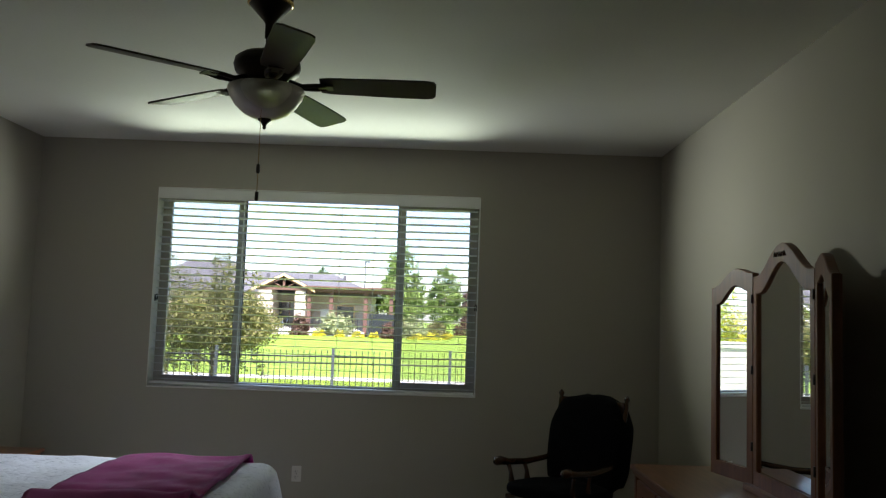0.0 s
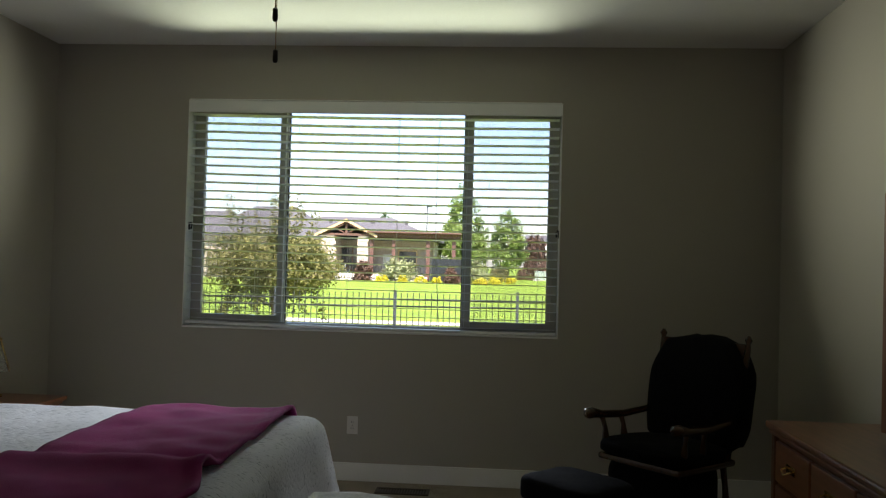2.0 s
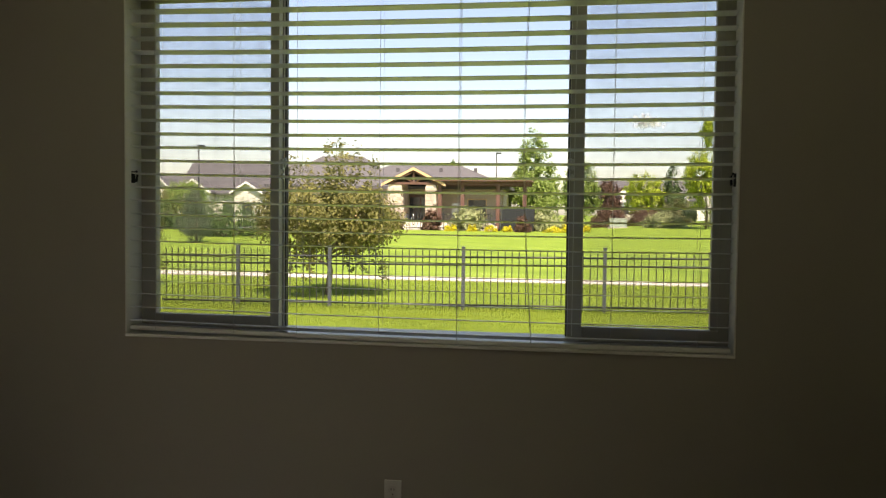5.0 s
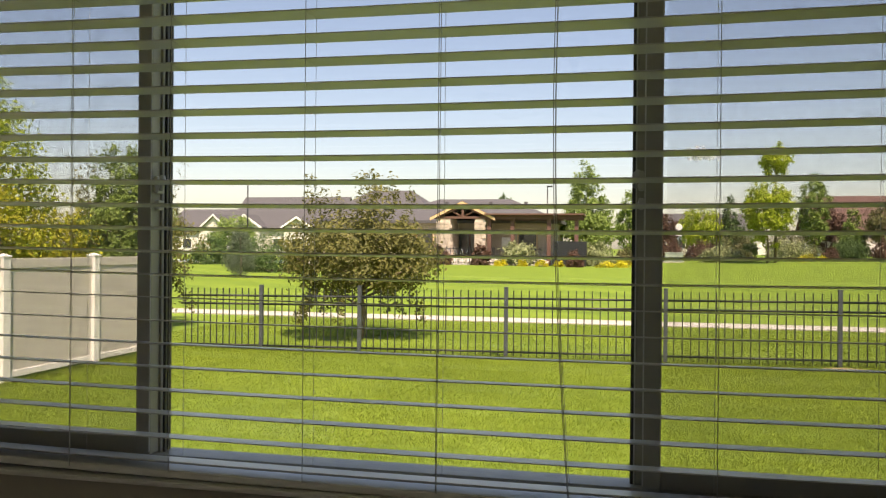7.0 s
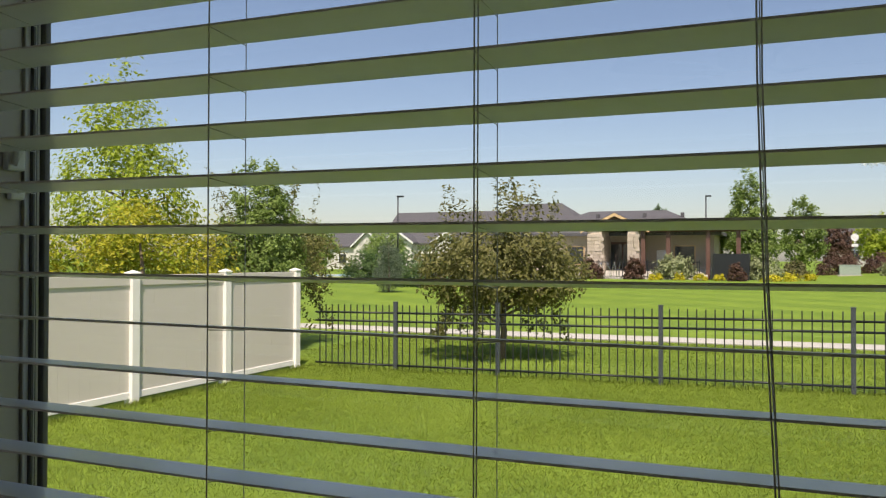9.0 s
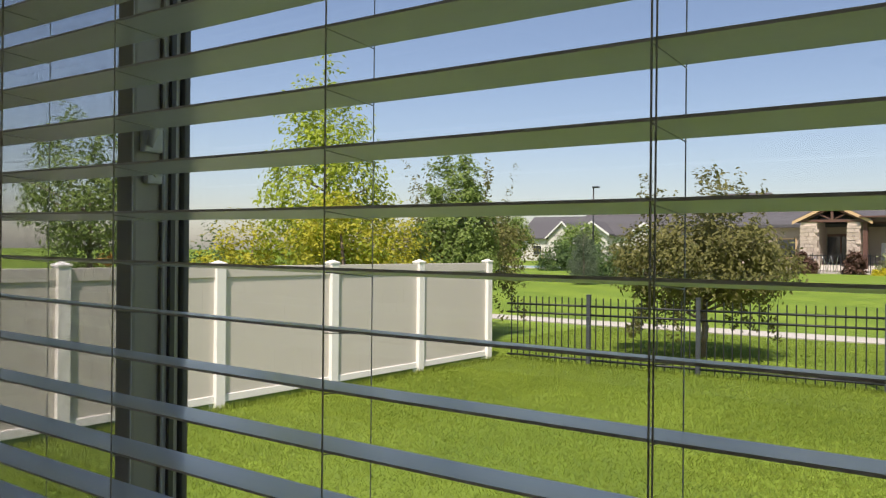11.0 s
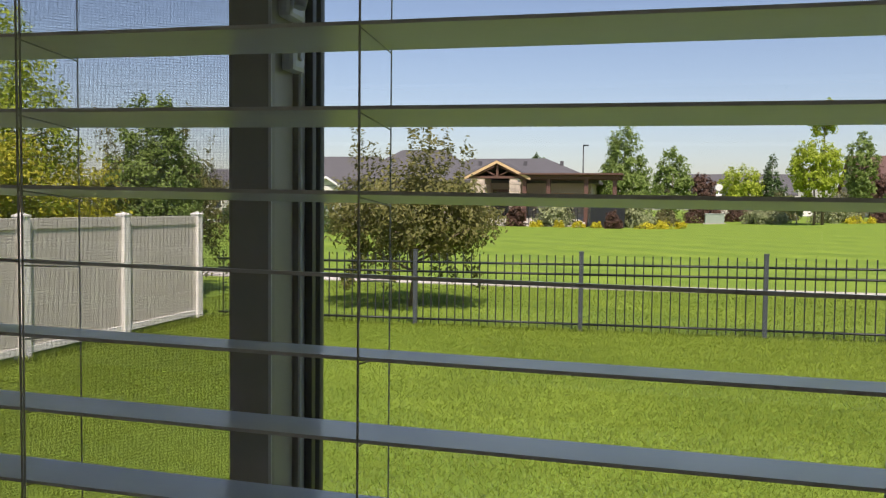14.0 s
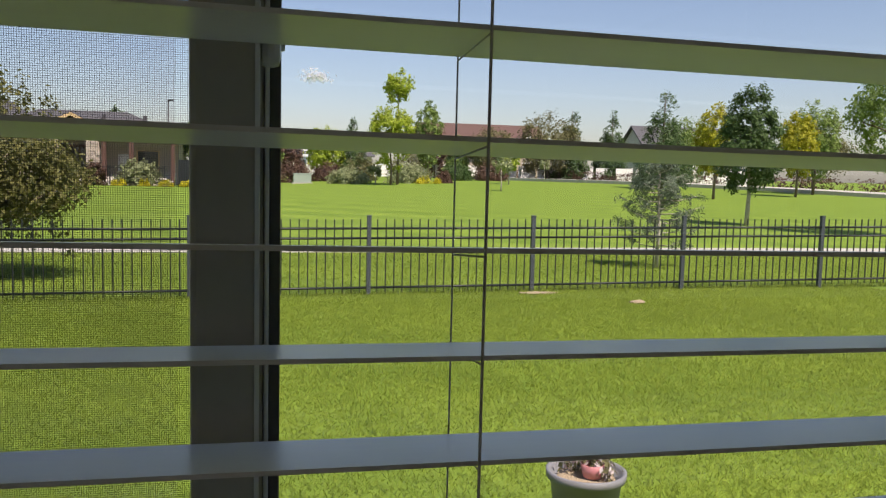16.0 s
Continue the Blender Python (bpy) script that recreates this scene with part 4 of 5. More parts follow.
bm = bmesh.new()
xs = [-900, -400, -200, -120, -80] + [-60 + 3 * j for j in range(41)] + [80, 120, 200, 400, 900]
ys = [-60, -10, OUT + 0.02] + [8 + 2 * j for j in range(20)] + [50 + 4 * j for j in range(20)] + [150, 200, 300, 500, 900, 1500]
gr = [[bm.verts.new((x, y, gz(x, y))) for x in xs] for y in ys]
for r0, r1 in zip(gr, gr[1:]):
    for a, b, c2, d2 in zip(r0, r0[1:], r1[1:], r1):
        if not (a.co.y < OUT and -4 < a.co.x < 3):
            bm.faces.new((a, b, c2, d2)).smooth = True
structure("ground", bm, M["lawn"], "mown green lawn", "lawn")
structure("foundation", box(X0 - 0.2, Y0 - 0.2, -0.5, X1 + 0.2, OUT - 0.002, -0.301), M["concrete"], "concrete footing under the room", "wall")


def ribbon(name, mid, width, lift, material, label, category, thickness=0.06):
    """A paved strip along a line on the ground."""
    bm = bmesh.new()
    rows = []
    for i, p in enumerate(mid):
        p0, p1 = Vector(mid[max(0, i - 1)]), Vector(mid[min(len(mid) - 1, i + 1)])
        d = (p1 - p0).normalized()
        nrm = Vector((-d.y, d.x))
        rows.append([(Vector(p) + nrm * width / 2 * s) for s in (-1, 1)])
    vs = []
    for a, b in rows:
        vs.append([bm.verts.new((a.x, a.y, gz(a.x, a.y) + lift - thickness)), bm.verts.new((a.x, a.y, gz(a.x, a.y) + lift)), bm.verts.new((b.x, b.y, gz(b.x, b.y) + lift)), bm.verts.new((b.x, b.y, gz(b.x, b.y) + lift - thickness))])
    for r0, r1 in zip(vs, vs[1:]):
        for k in range(3):
            bm.faces.new((r0[k], r0[k + 1], r1[k + 1], r1[k]))
    bmesh.ops.recalc_face_normals(bm, faces=bm.faces)
    return structure(name, bm, material, label, category)


path_line = [(-70 + 4 * j, 24.75 + 1.6 * smooth_step((-10 - (-70 + 4 * j)) / 30)) for j in range(36)]
ribbon("footpath", path_line, 1.15, 0.025, M["concrete"], "pale concrete footpath across the lawn", "path")
ribbon("road", [(24 + 3 * j, 140 - 5.6 * j) for j in range(26)], 11, 0.02, M["asphalt"], "asphalt street past the lawn", "road")
ribbon("pavement_1", [(18 + 2.8 * j, 139 - 5.7 * j) for j in range(26)], 4.4, 0.34, M["concrete"], "raised pale concrete pavement along the street", "pavement", 0.45)

# iron fence
FX = -2.266
FS = 2.46


def fline(x):
    return 17.63 - 0.012 * (x - FX), GROUND - 0.005 + 0.011 * (x - FX)


fence = thing("iron_fence", (FX, 17.63, GROUND), "dark picket fence of powder-coated iron across the lawn", "fence")
posts = [FX - FS - 1.767] + [FX + FS * j for j in range(-1, 8)]
ends = [-8.05] + posts
picket = as_mesh("picket", box(-0.008, -0.008, 0.06, 0.008, 0.008, 1.115, 0.002), M["iron"])
post_mesh = as_mesh("post", bx(box(-0.03, -0.03, -0.05, 0.03, 0.03, 1.155, 0.003), -0.034, -0.034, 1.155, 0.034, 0.034, 1.172, 0.004), M["ironpost"])
for x in posts:
    y, z = fline(x)
    o = new("post", post_mesh)
    o.parent = fence
    o.matrix_basis = pose(x - FX, y - 17.63, z - GROUND)
for a, b in zip(ends, ends[1:]):
    (ya, za), (yb, zb) = fline(a), fline(b)
    for h in (0.985, 0.845, 0.135):
        bm = bmesh.new()
        tube(bm, [(a + 0.03 - FX, ya - 17.63, za + h - GROUND), (b - 0.03 - FX, yb - 17.63, zb + h - GROUND)], 0.017, 4)
        part("rail", bm, M["iron"], fence)
    n = round((b - a) / 0.123)
    for j in range(1, n):
        x = a + (b - a) * j / n
        y, z = fline(x)
        o = new("picket", picket)
        o.parent = fence
        o.matrix_basis = pose(x - FX, y - 17.63, z - GROUND)

# vinyl fence
VX, VY, VD = -8.13, 17.24, 1.833
vf = thing("vinyl_fence", (VX, VY, GROUND), "beige vinyl privacy fence with white capped posts", "fence")
vpost = bmesh.new()
bx(vpost, -0.064, -0.064, -0.1, 0.064, 0.064, 1.60, 0.005)
vpost_mesh = as_mesh("post", vpost, M["pvcpost"])
bm = bmesh.new()
bx(bm, -0.074, -0.074, 1.60, 0.074, 0.074, 1.622, 0.004)
top = [bm.verts.new((sx * 0.066, sy * 0.066, 1.622)) for sx, sy in ((-1, -1), (1, -1), (1, 1), (-1, 1))]
tip = bm.verts.new((0, 0, 1.652))
for k in range(4):
    bm.faces.new((top[k], top[(k + 1) % 4], tip))
cap_mesh = as_mesh("post_cap", bm, M["pvcpost"])
bw = (VD - 0.13) / 11
board = as_mesh("board", box(-0.011, 0.0003, 0.12, 0.011, bw - 0.0003, 1.46, 0.0012), M["pvc"])
for j in range(8):
    y = -j * VD
    z = gz(VX, VY + y) - GROUND + 0.015
    o = new("post", vpost_mesh)
    o.parent = vf
    o.matrix_basis = pose(0, y, z)
    cp = new("post_cap", cap_mesh)
    cp.parent = o
    if j == 7:
        break
    part("top_rail", box(-0.026, y - VD + 0.065, z + 1.455, 0.026, y - 0.065, z + 1.585, 0.006), M["pvc"], vf)
    part("bottom_rail", box(-0.026, y - VD + 0.065, z + 0.05, 0.026, y - 0.065, z + 0.135, 0.006), M["pvcpost"], vf, "white bottom rail")
    for k in range(11):
        o = new("board", board)
        o.parent = vf
        o.matrix_basis = pose(0, y - VD + 0.065 + k * bw, z)


# trees and shrubs
def tree(name, at, form, w, h, low, leaf, n, size, clumps, label, bark="bark", trunk=0.05, spread=0.16, lean=0.0, shoots=0, slim=0.5, limbs=7, droop=0, category="tree", up=0.3):
    """A tree with a tapered trunk, limbs and a crown of single leaves gathered in clumps; the crown runs from low to h."""
    x, y = at
    ob = thing(name, (x, y, gz(x, y)), label, category)
    cl = envelope(clumps, form, w, h - low) + np.array([0, 0, low])
    if shoots:
        a = RNG.uniform(0, 2 * math.pi, shoots)
        r = w * 0.30 * np.sqrt(RNG.uniform(0, 1, shoots))
        zs = []
        for k in range(shoots):
            for j in range(6):
                zs.append((r[k] * math.cos(a[k]) * (1 + 0.07 * j), r[k] * math.sin(a[k]) * (1 + 0.07 * j), h * (0.86 + (0.075 + 0.02 * math.sin(5 * k)) * j)))
        sh = np.array(zs)
        pts = np.concatenate([sprays(n, cl, spread * 2.4, up, spread * 0.4), clumped(int(n * 0.15), sh, (0.045, 0.045, 0.06))])
    else:
        pts = sprays(n, cl, spread * 2.4, up, spread * 0.4)
    if droop:
        a = RNG.uniform(0, 2 * math.pi, droop)
        hang = np.array([(w * (0.30 + 0.025 * j) * math.cos(b), w * (0.30 + 0.025 * j) * math.sin(b), low * (1.35 - 0.16 * j)) for b in a for j in range(6)])
        pts = np.concatenate([pts, clumped(int(n * 0.07), hang, (0.06, 0.06, 0.05))])
    pts[:, 2] = np.maximum(pts[:, 2], 0.02)
    v, f = leaves(pts, size, slim=slim)
    me = soup("crown", v, f, M[leaf])
    c = new("crown", me)
    c.parent = ob
    bm = bmesh.new()
    top = low + (h - low) * (0.9 if form in ("cone", "column") else 0.6)
    tube(bm, [(0, 0, -0.05), (0.02 * w, 0.01, top * 0.3), (-0.015 * w, 0.02, top * 0.6), (lean, 0, top)], [trunk * 1.25, trunk, trunk * 0.7, trunk * 0.2], 8)
    order = np.argsort(-np.abs(cl[:, 0]) - np.abs(cl[:, 1]))
    for k in order[:limbs * 3:3] if limbs else ():
        e = cl[k]
        b0 = max(low * 0.5, min(top * 0.85, e[2] - 0.35 * math.hypot(e[0], e[1]) - 0.1))
        tube(bm, [(0, 0, b0), (e[0] * 0.5, e[1] * 0.5, b0 + (e[2] - b0) * 0.55), tuple(e)], [trunk * 0.5, trunk * 0.3, trunk * 0.1], 5)
    part("trunk", bm, M[bark], ob)
    return ob


def shrub(name, at, w, h, leaf, n, size, label, form="dome", clumps=40):
    x, y = at
    ob = thing(name, (x, y, gz(x, y)), label, "shrub")
    cl = envelope(clumps, form, w * 0.9, h * 0.9)
    pts = sprays(n, cl, 0.11 * w, 0.25, 0.03 * w)
    pts[:, 2] = np.maximum(pts[:, 2], 0.01)
    v, f = leaves(pts, size)
    c = new("foliage", soup("foliage", v, f, M[leaf]))
    c.parent = ob
    bm = bmesh.new()
    for k in range(6):
        e = cl[k]
        tube(bm, [(e[0] * 0.1, e[1] * 0.1, -0.03), tuple(e * 0.9)], [0.03 * h, 0.006 * h], 5)
    part("stems", bm, M["bark"], ob)
    return ob


# the crabapple beyond the fence, with upright shoots
tree("crabapple_tree", (-5.45, 19.9), "round", 2.9, 2.38, 0.8, "crab", 14000, 0.046, 150, "broad crabapple tree with dull olive leaves beyond the fence", trunk=0.06, spread=0.14, shoots=24, limbs=20, droop=9)
px0, py0 = 6.3, 20.6
pine = thing("pine_tree", (px0, py0, gz(px0, py0)), "sparse young blue-green pine with a pale trunk beyond the fence", "tree")
bm = bmesh.new()
tube(bm, [(0, 0, -0.05), (0.02, 0.01, 0.8), (-0.02, 0, 1.5), (0, 0, 2.3)], [0.045, 0.035, 0.022, 0.006], 8)
tips = []
for k in range(54):
    u = (k + 0.5) / 54
    z0 = 0.32 + 1.9 * u ** 0.9
    a = k * 2.4 + RNG.normal() * 0.3
    ln = (0.92 if z0 < 0.9 else 0.92 - 0.52 * (z0 - 0.9)) * RNG.uniform(0.55, 1.1)
    e = np.array([math.cos(a) * ln, math.sin(a) * ln, z0 + 0.28 * ln * RNG.uniform(0.4, 1.3)])
    s0 = np.array([0, 0, z0])
    m0 = (s0 + e) / 2 - np.array([0, 0, 0.06])
    tube(bm, [tuple(s0), tuple(m0), tuple(e)], [0.012, 0.009, 0.004], 4)
    for j in range(3 if z0 < 1.2 else 4):
        w0 = 1 - 0.17 * j
        tips.append(s0 * (1 - w0) + e * w0 + RNG.normal(0, 0.05, 3))
part("trunk", bm, M["palebark"], pine)
v, f = leaves(clumped(5200, np.array(tips), (0.05, 0.05, 0.045)), 0.06, slim=0.16)
new("crown", soup("crown", v, f, M["pine"])).parent = pine
tree("poplar_tree", (-12.1, 17.5), "egg", 2.7, 5.6, 0.3, "lime", 19000, 0.05, 240, "tall lime-green young tree behind the vinyl fence", trunk=0.06, spread=0.17, limbs=24, up=0.9)
tree("pear_tree", (-10.1, 19.1), "egg", 1.75, 4.2, 0.7, "green", 15000, 0.045, 260, "dense green pyramidal tree behind the vinyl fence", trunk=0.06, spread=0.08, up=0.5)
tree("crabapple_tree", (-11.0, 20.6), "round", 3.2, 2.75, 0.8, "crab", 11500, 0.042, 150, "dull olive crabapple tree near the fence corner", trunk=0.06, spread=0.11, shoots=22, limbs=14, droop=12)
shrub("golden_shrub", (-10.8, 16.9), 3.3, 3.1, "golden", 12000, 0.045, "golden-green spreading shrub behind the vinyl fence", clumps=80)
shrub("golden_shrub", (-12.6, 15.7), 2.2, 2.5, "golden", 5500, 0.045, "golden-green spreading shrub behind the vinyl fence", clumps=80)
shrub("green_shrub", (-14.4, 16.3), 2.6, 2.3, "deep", 5000, 0.05, "dark green rounded shrub behind the vinyl fence", clumps=80)
tree("green_tree", (-15.6, 14.6), "round", 2.3, 4.4, 0.6, "green", 7000, 0.055, 110, "leafy green tree far behind the vinyl fence", trunk=0.07, spread=0.16)
shrub("straw_grass", (-12.1, 14.2), 1.2, 1.9, "straw", 2000, 0.06, "orange-brown ornamental grass behind the vinyl fence", clumps=40)
shrub("straw_grass", (-13.3, 13.4), 1.2, 1.9, "straw", 2000, 0.06, "orange-brown ornamental grass behind the vinyl fence", clumps=40)
shrub("green_shrub", (-19.0, 12.5), 4.0, 3.0, "green", 5000, 0.07, "leafy green shrub far behind the vinyl fence", clumps=80)
shrub("round_shrub", (-22.2, 53.0), 5.0, 2.5, "deep", 5000, 0.09, "clipped dark green hedge mound on the lawn", clumps=90)
tree("columnar_juniper", (-20.4, 45.0), "column", 1.35, 3.0, 0.02, "pine", 5000, 0.07, 90, "grey-green columnar conifer on the lawn", trunk=0.05, spread=0.13, slim=0.2, limbs=0)

FAR = (
    ("maple_tree", -4.4, 85, "egg", 5.2, 10.2, 0.6, "green", 9000, "full green maple tree beside the clubhouse"),
    ("ash_tree", 0.2, 97, "egg", 4.4, 8.3, 1.2, "green", 4500, "rounded green ash tree beyond the lawn"),
    ("small_tree", 3.8, 110, "round", 3.4, 5.5, 0.4, "plum", 2600, "small plum-leaved tree beyond the lawn"),
    ("small_tree", 7.3, 100, "round", 4.4, 6.0, 0.4, "lime", 3000, "small light-green tree beyond the lawn"),
    ("small_tree", 10.4, 100, "cone", 3.8, 6.9, 0.4, "deep", 3000, "dark green conifer beyond the lawn"),
    ("catalpa_tree", 10.4, 75, "vase", 3.6, 6.6, 1.4, "lime", 4200, "bright green open tree with a tufted leader"),
    ("linden_tree", 17.3, 92, "round", 3.0, 8.2, 1.2, "green", 3000, "narrow green linden tree beyond the lawn"),
    ("plum_tree", 24.5, 120.6, "round", 4.9, 6.6, 0.8, "plum", 3000, "purple-leaved plum tree beyond the lawn"),
    ("small_tree", 26.4, 115.3, "cone", 3.6, 6.7, 0.6, "green", 2500, "small green tree beyond the lawn"),
    ("olive_tree", 30.5, 112.7, "round", 6.2, 6.8, 0.8, "olive", 3600, "wide brownish-leaved tree beyond the lawn"),
    ("small_tree", 22.4, 80, "round", 2.0, 4.1, 1.2, "lime", 1800, "small light-green sapling beyond the lawn"),
    ("olive_tree", 38.3, 112.7, "round", 8.1, 8.8, 0.8, "olive", 4200, "olive-green spreading tree beyond the lawn"),
    ("spruce_tree", 41.8, 112.8, "cone", 5.3, 10.5, 0.3, "deep", 3600, "dark green spruce across the street"),
    ("spruce_tree", 47.8, 112.8, "cone", 5.5, 10.3, 0.3, "deep", 3600, "dark green spruce across the street"),
    ("spruce_tree", 35.4, 75, "cone", 5.4, 9.6, 0.4, "deep", 5200, "tall blue-green spruce beyond the lawn"),
    ("ash_tree", 31.5, 60, "round", 2.9, 6.7, 1.6, "golden", 3500, "yellow-green ash tree near the street"),
    ("pear_tree", 17.9, 35.2, "egg", 2.6, 5.8, 1.5, "deep", 8000, "dense dark green pear tree with a pale trunk"),
    ("ash_tree", 42.0, 65, "round", 3.0, 6.9, 1.4, "golden", 3200, "yellow-green ash tree near the street"),
    ("ash_tree", 47.4, 70, "round", 4.0, 8.6, 1.4, "green", 3600, "green ash tree near the street"),
    ("maple_tree", 20.4, 30, "round", 3.6, 6.2, 2.3, "green", 7000, "leafy green maple at the lawn's edge"),
    ("pine_tree", -16.5, 112, "cone", 4.2, 9.3, 2.0, "deep", 2600, "dark pine behind the clubhouse roof"),
    ("small_tree", -27.8, 60, "cone", 2.6, 3.2, 0.1, "pine", 2500, "grey-green young conifer beside the pool"),
    ("ash_tree", 55, 105, "round", 7.0, 8.5, 1.0, "green", 3600, "green ash tree beyond the street"),
    ("olive_tree", 64, 92, "round", 8.0, 8.0, 0.6, "olive", 3600, "olive-green tree beyond the street"),
    ("small_tree", -36, 75, "round", 4.0, 4.2, 0.3, "green", 3000, "small green tree beside the pool"),
    ("ash_tree", -62, 105, "round", 6.0, 6.5, 0.6, "green", 3200, "green ash tree far beyond the fence"),
)
for nm, x, y, form, w, h, low, leaf, n, label in FAR:
    far = math.hypot(x, y)
    tree(nm, (x, y), form, w, h, low, leaf, int(n * 1.5), 0.0015 * far + 0.02, 190, label, trunk=0.013 * h, spread=w * 0.05, bark="palebark" if "pear" in nm or "sapling" in label else "bark", limbs=8, shoots=0)
# leader of the open green tree
tree("catalpa_tree", (11.1, 75.6), "round", 2.0, 9.4, 6.9, "lime", 1300, 0.17, 30, "tufted bright green treetop on a thin stem", trunk=0.1, spread=0.2, limbs=5)
for x, y, h in ((17.3, 66, 2.6), (33.3, 100, 2.9), (9.6, 78, 1.6)):
    tree("sapling", (x, y), "round", 1.2, h, h * 0.5, "sage", 420, 0.13, 16, "staked young sapling with a pale trunk on the lawn", bark="palebark", trunk=0.045, spread=0.12, limbs=4)
for x, y, w, h, leaf, label in (
        (-15.9, 73, 1.8, 1.9, "plum", "clipped round plum-coloured barberry by the pool fence"), (-12.5, 73, 1.6, 1.85, "plum", "clipped round plum-coloured barberry by the pool fence"),
        (-9.4, 73.6, 3.5, 2.0, "sage", "wide clipped grey-green shrub before the clubhouse"), (-4.5, 70, 1.3, 1.4, "plum", "small plum-coloured barberry before the clubhouse"),
        (-2.8, 74, 3.0, 2.0, "sage", "feathery grey-green grass clump beside the clubhouse"), (-0.6, 78, 2.2, 1.5, "olive", "low olive-green shrub before the clubhouse"),
        (7.5, 80, 3.9, 1.5, "sage", "pale variegated spreading shrub on the lawn"), (12.9, 80, 3.9, 1.7, "sage", "pale variegated spreading shrub on the lawn"),
        (3.2, 88, 4.4, 2.0, "plum", "dark red-leaved shrub beyond the lawn"), (6.6, 90, 3.6, 2.0, "plum", "dark red-leaved shrub beyond the lawn"), (9.5, 88, 4.0, 2.6, "olive", "wide grey olive shrub beyond the lawn"),
        (15, 90, 4.5, 2.6, "olive", "wide grey olive shrub beyond the lawn"), (16.2, 80, 1.5, 1.1, "plum", "low round dark red barberry"), (-33, 66, 4.0, 2.4, "deep", "dark green rounded shrub by the pool"),
        (20.5, 92, 4.0, 1.8, "deep", "dark green rounded shrub beyond the lawn"), (25, 95, 4.5, 1.9, "plum", "dark red-leaved shrub beyond the lawn")):
    shrub("round_shrub", (x, y), w, h, leaf, 2600, 0.13, label, clumps=60)
for x, y, w in ((-10.6, 71.6, 1.2), (-8.8, 71.4, 0.9), (-7.2, 71.2, 1.1), (-5.8, 70.6, 0.9), (-2.2, 69.5, 1.6), (-0.9, 69.8, 1.9), (14.0, 78, 1.7), (15.2, 78.4, 0.9), (0.4, 70.5, 1.0)):
    shrub("daylily_clump", (x, y), w, 0.55, "flower", 420, 0.09, "clump of yellow flowers at the lawn's edge", clumps=24)


def hedge(pts, h, leaf, label):
    """A low clipped hedge along a line."""
    cl = []
    for (xa, ya), (xb, yb) in zip(pts, pts[1:]):
        for k in range(40):
            u = RNG.uniform()
            x, y = xa + (xb - xa) * u, ya + (yb - ya) * u
            cl.append((x + RNG.normal() * 0.3, y + RNG.normal() * 0.3, gz(x, y) + RNG.uniform(0.1, h)))
    cl = np.array(cl)
    v, f = leaves(clumped(9000, cl, (0.3, 0.3, 0.12)), 0.16)
    ob = thing("hedge", (pts[0][0], pts[0][1], gz(*pts[0])), label, "hedge")
    c = new("foliage", soup("foliage", v - np.array([pts[0][0], pts[0][1], gz(*pts[0])]), f, M[leaf]))
    c.parent = ob


hedge([(25 + 3.0 * j, 141 - 5.7 * j) for j in range(19)], 1.3, "plum", "long dark red clipped hedge along the street")


# buildings
def gable_roof(bm, x0, x1, y0, y1, ze, zr, along, over=0.5, t=0.22):
    """A pitched roof slab over a rectangle; along: the ridge runs along 'x' or 'y'."""
    if along == "x":
        ym = (y0 + y1) / 2
        prof = [(y0 - over, ze - over * (zr - ze) / (ym - y0)), (ym, zr), (y1 + over, ze - over * (zr - ze) / (ym - y0))]
        pts = [(u, v) for u, v in prof] + [(u, v - t) for u, v in reversed(prof)]
        plate(bm, pts, 0, x0 - over, x1 + over)
    else:
        xm = (x0 + x1) / 2
        prof = [(x0 - over, ze - over * (zr - ze) / (xm - x0)), (xm, zr), (x1 + over, ze - over * (zr - ze) / (xm - x0))]
        pts = [(u, v) for u, v in prof] + [(u, v - t) for u, v in reversed(prof)]
        plate(bm, pts, 1, y0 - over, y1 + over)
    return bm


def hip_roof(bm, x0, x1, y0, y1, ze, zr, inset, over=0.6, t=0.25):
    x0, x1, y0, y1 = x0 - over, x1 + over, y0 - over, y1 + over
    ym = (y0 + y1) / 2
    lo = [bm.verts.new(p) for p in ((x0, y0, ze), (x1, y0, ze), (x1, y1, ze), (x0, y1, ze))]
    bo = [bm.verts.new((v.co.x, v.co.y, ze - t)) for v in lo]
    ra, rb = bm.verts.new((x0 + inset, ym, zr)), bm.verts.new((x1 - inset, ym, zr))
    for f in ((lo[0], lo[1], rb, ra), (lo[1], lo[2], rb), (lo[2], lo[3], ra, rb), (lo[3], lo[0], ra), tuple(bo)):
        bm.faces.new(f)
    for k in range(4):
        bm.faces.new((lo[k], lo[(k + 1) % 4], bo[(k + 1) % 4], bo[k]))
    bmesh.ops.recalc_face_normals(bm, faces=bm.faces)
    return bm


def wall_window(ob, x, y, z0, z1, w, trim="fascia", glass="darkglass"):
    """A window in a wall that faces the walker: pane set back in a frame with sill."""
    wn = part("window", box(x - w / 2, y - 0.03, z0, x + w / 2, y + 0.02, z1), M[glass], ob, "dark window")
    for q in ((x - w / 2 - 0.09, z0 - 0.09, x - w / 2, z1 + 0.09), (x + w / 2, z0 - 0.09, x + w / 2 + 0.09, z1 + 0.09), (x - w / 2, z1, x + w / 2, z1 + 0.09), (x - w / 2, z0 - 0.09, x + w / 2, z0)):
        part("frame", box(q[0], y - 0.07, q[1], q[2], y + 0.01, q[3]), M[trim], wn)


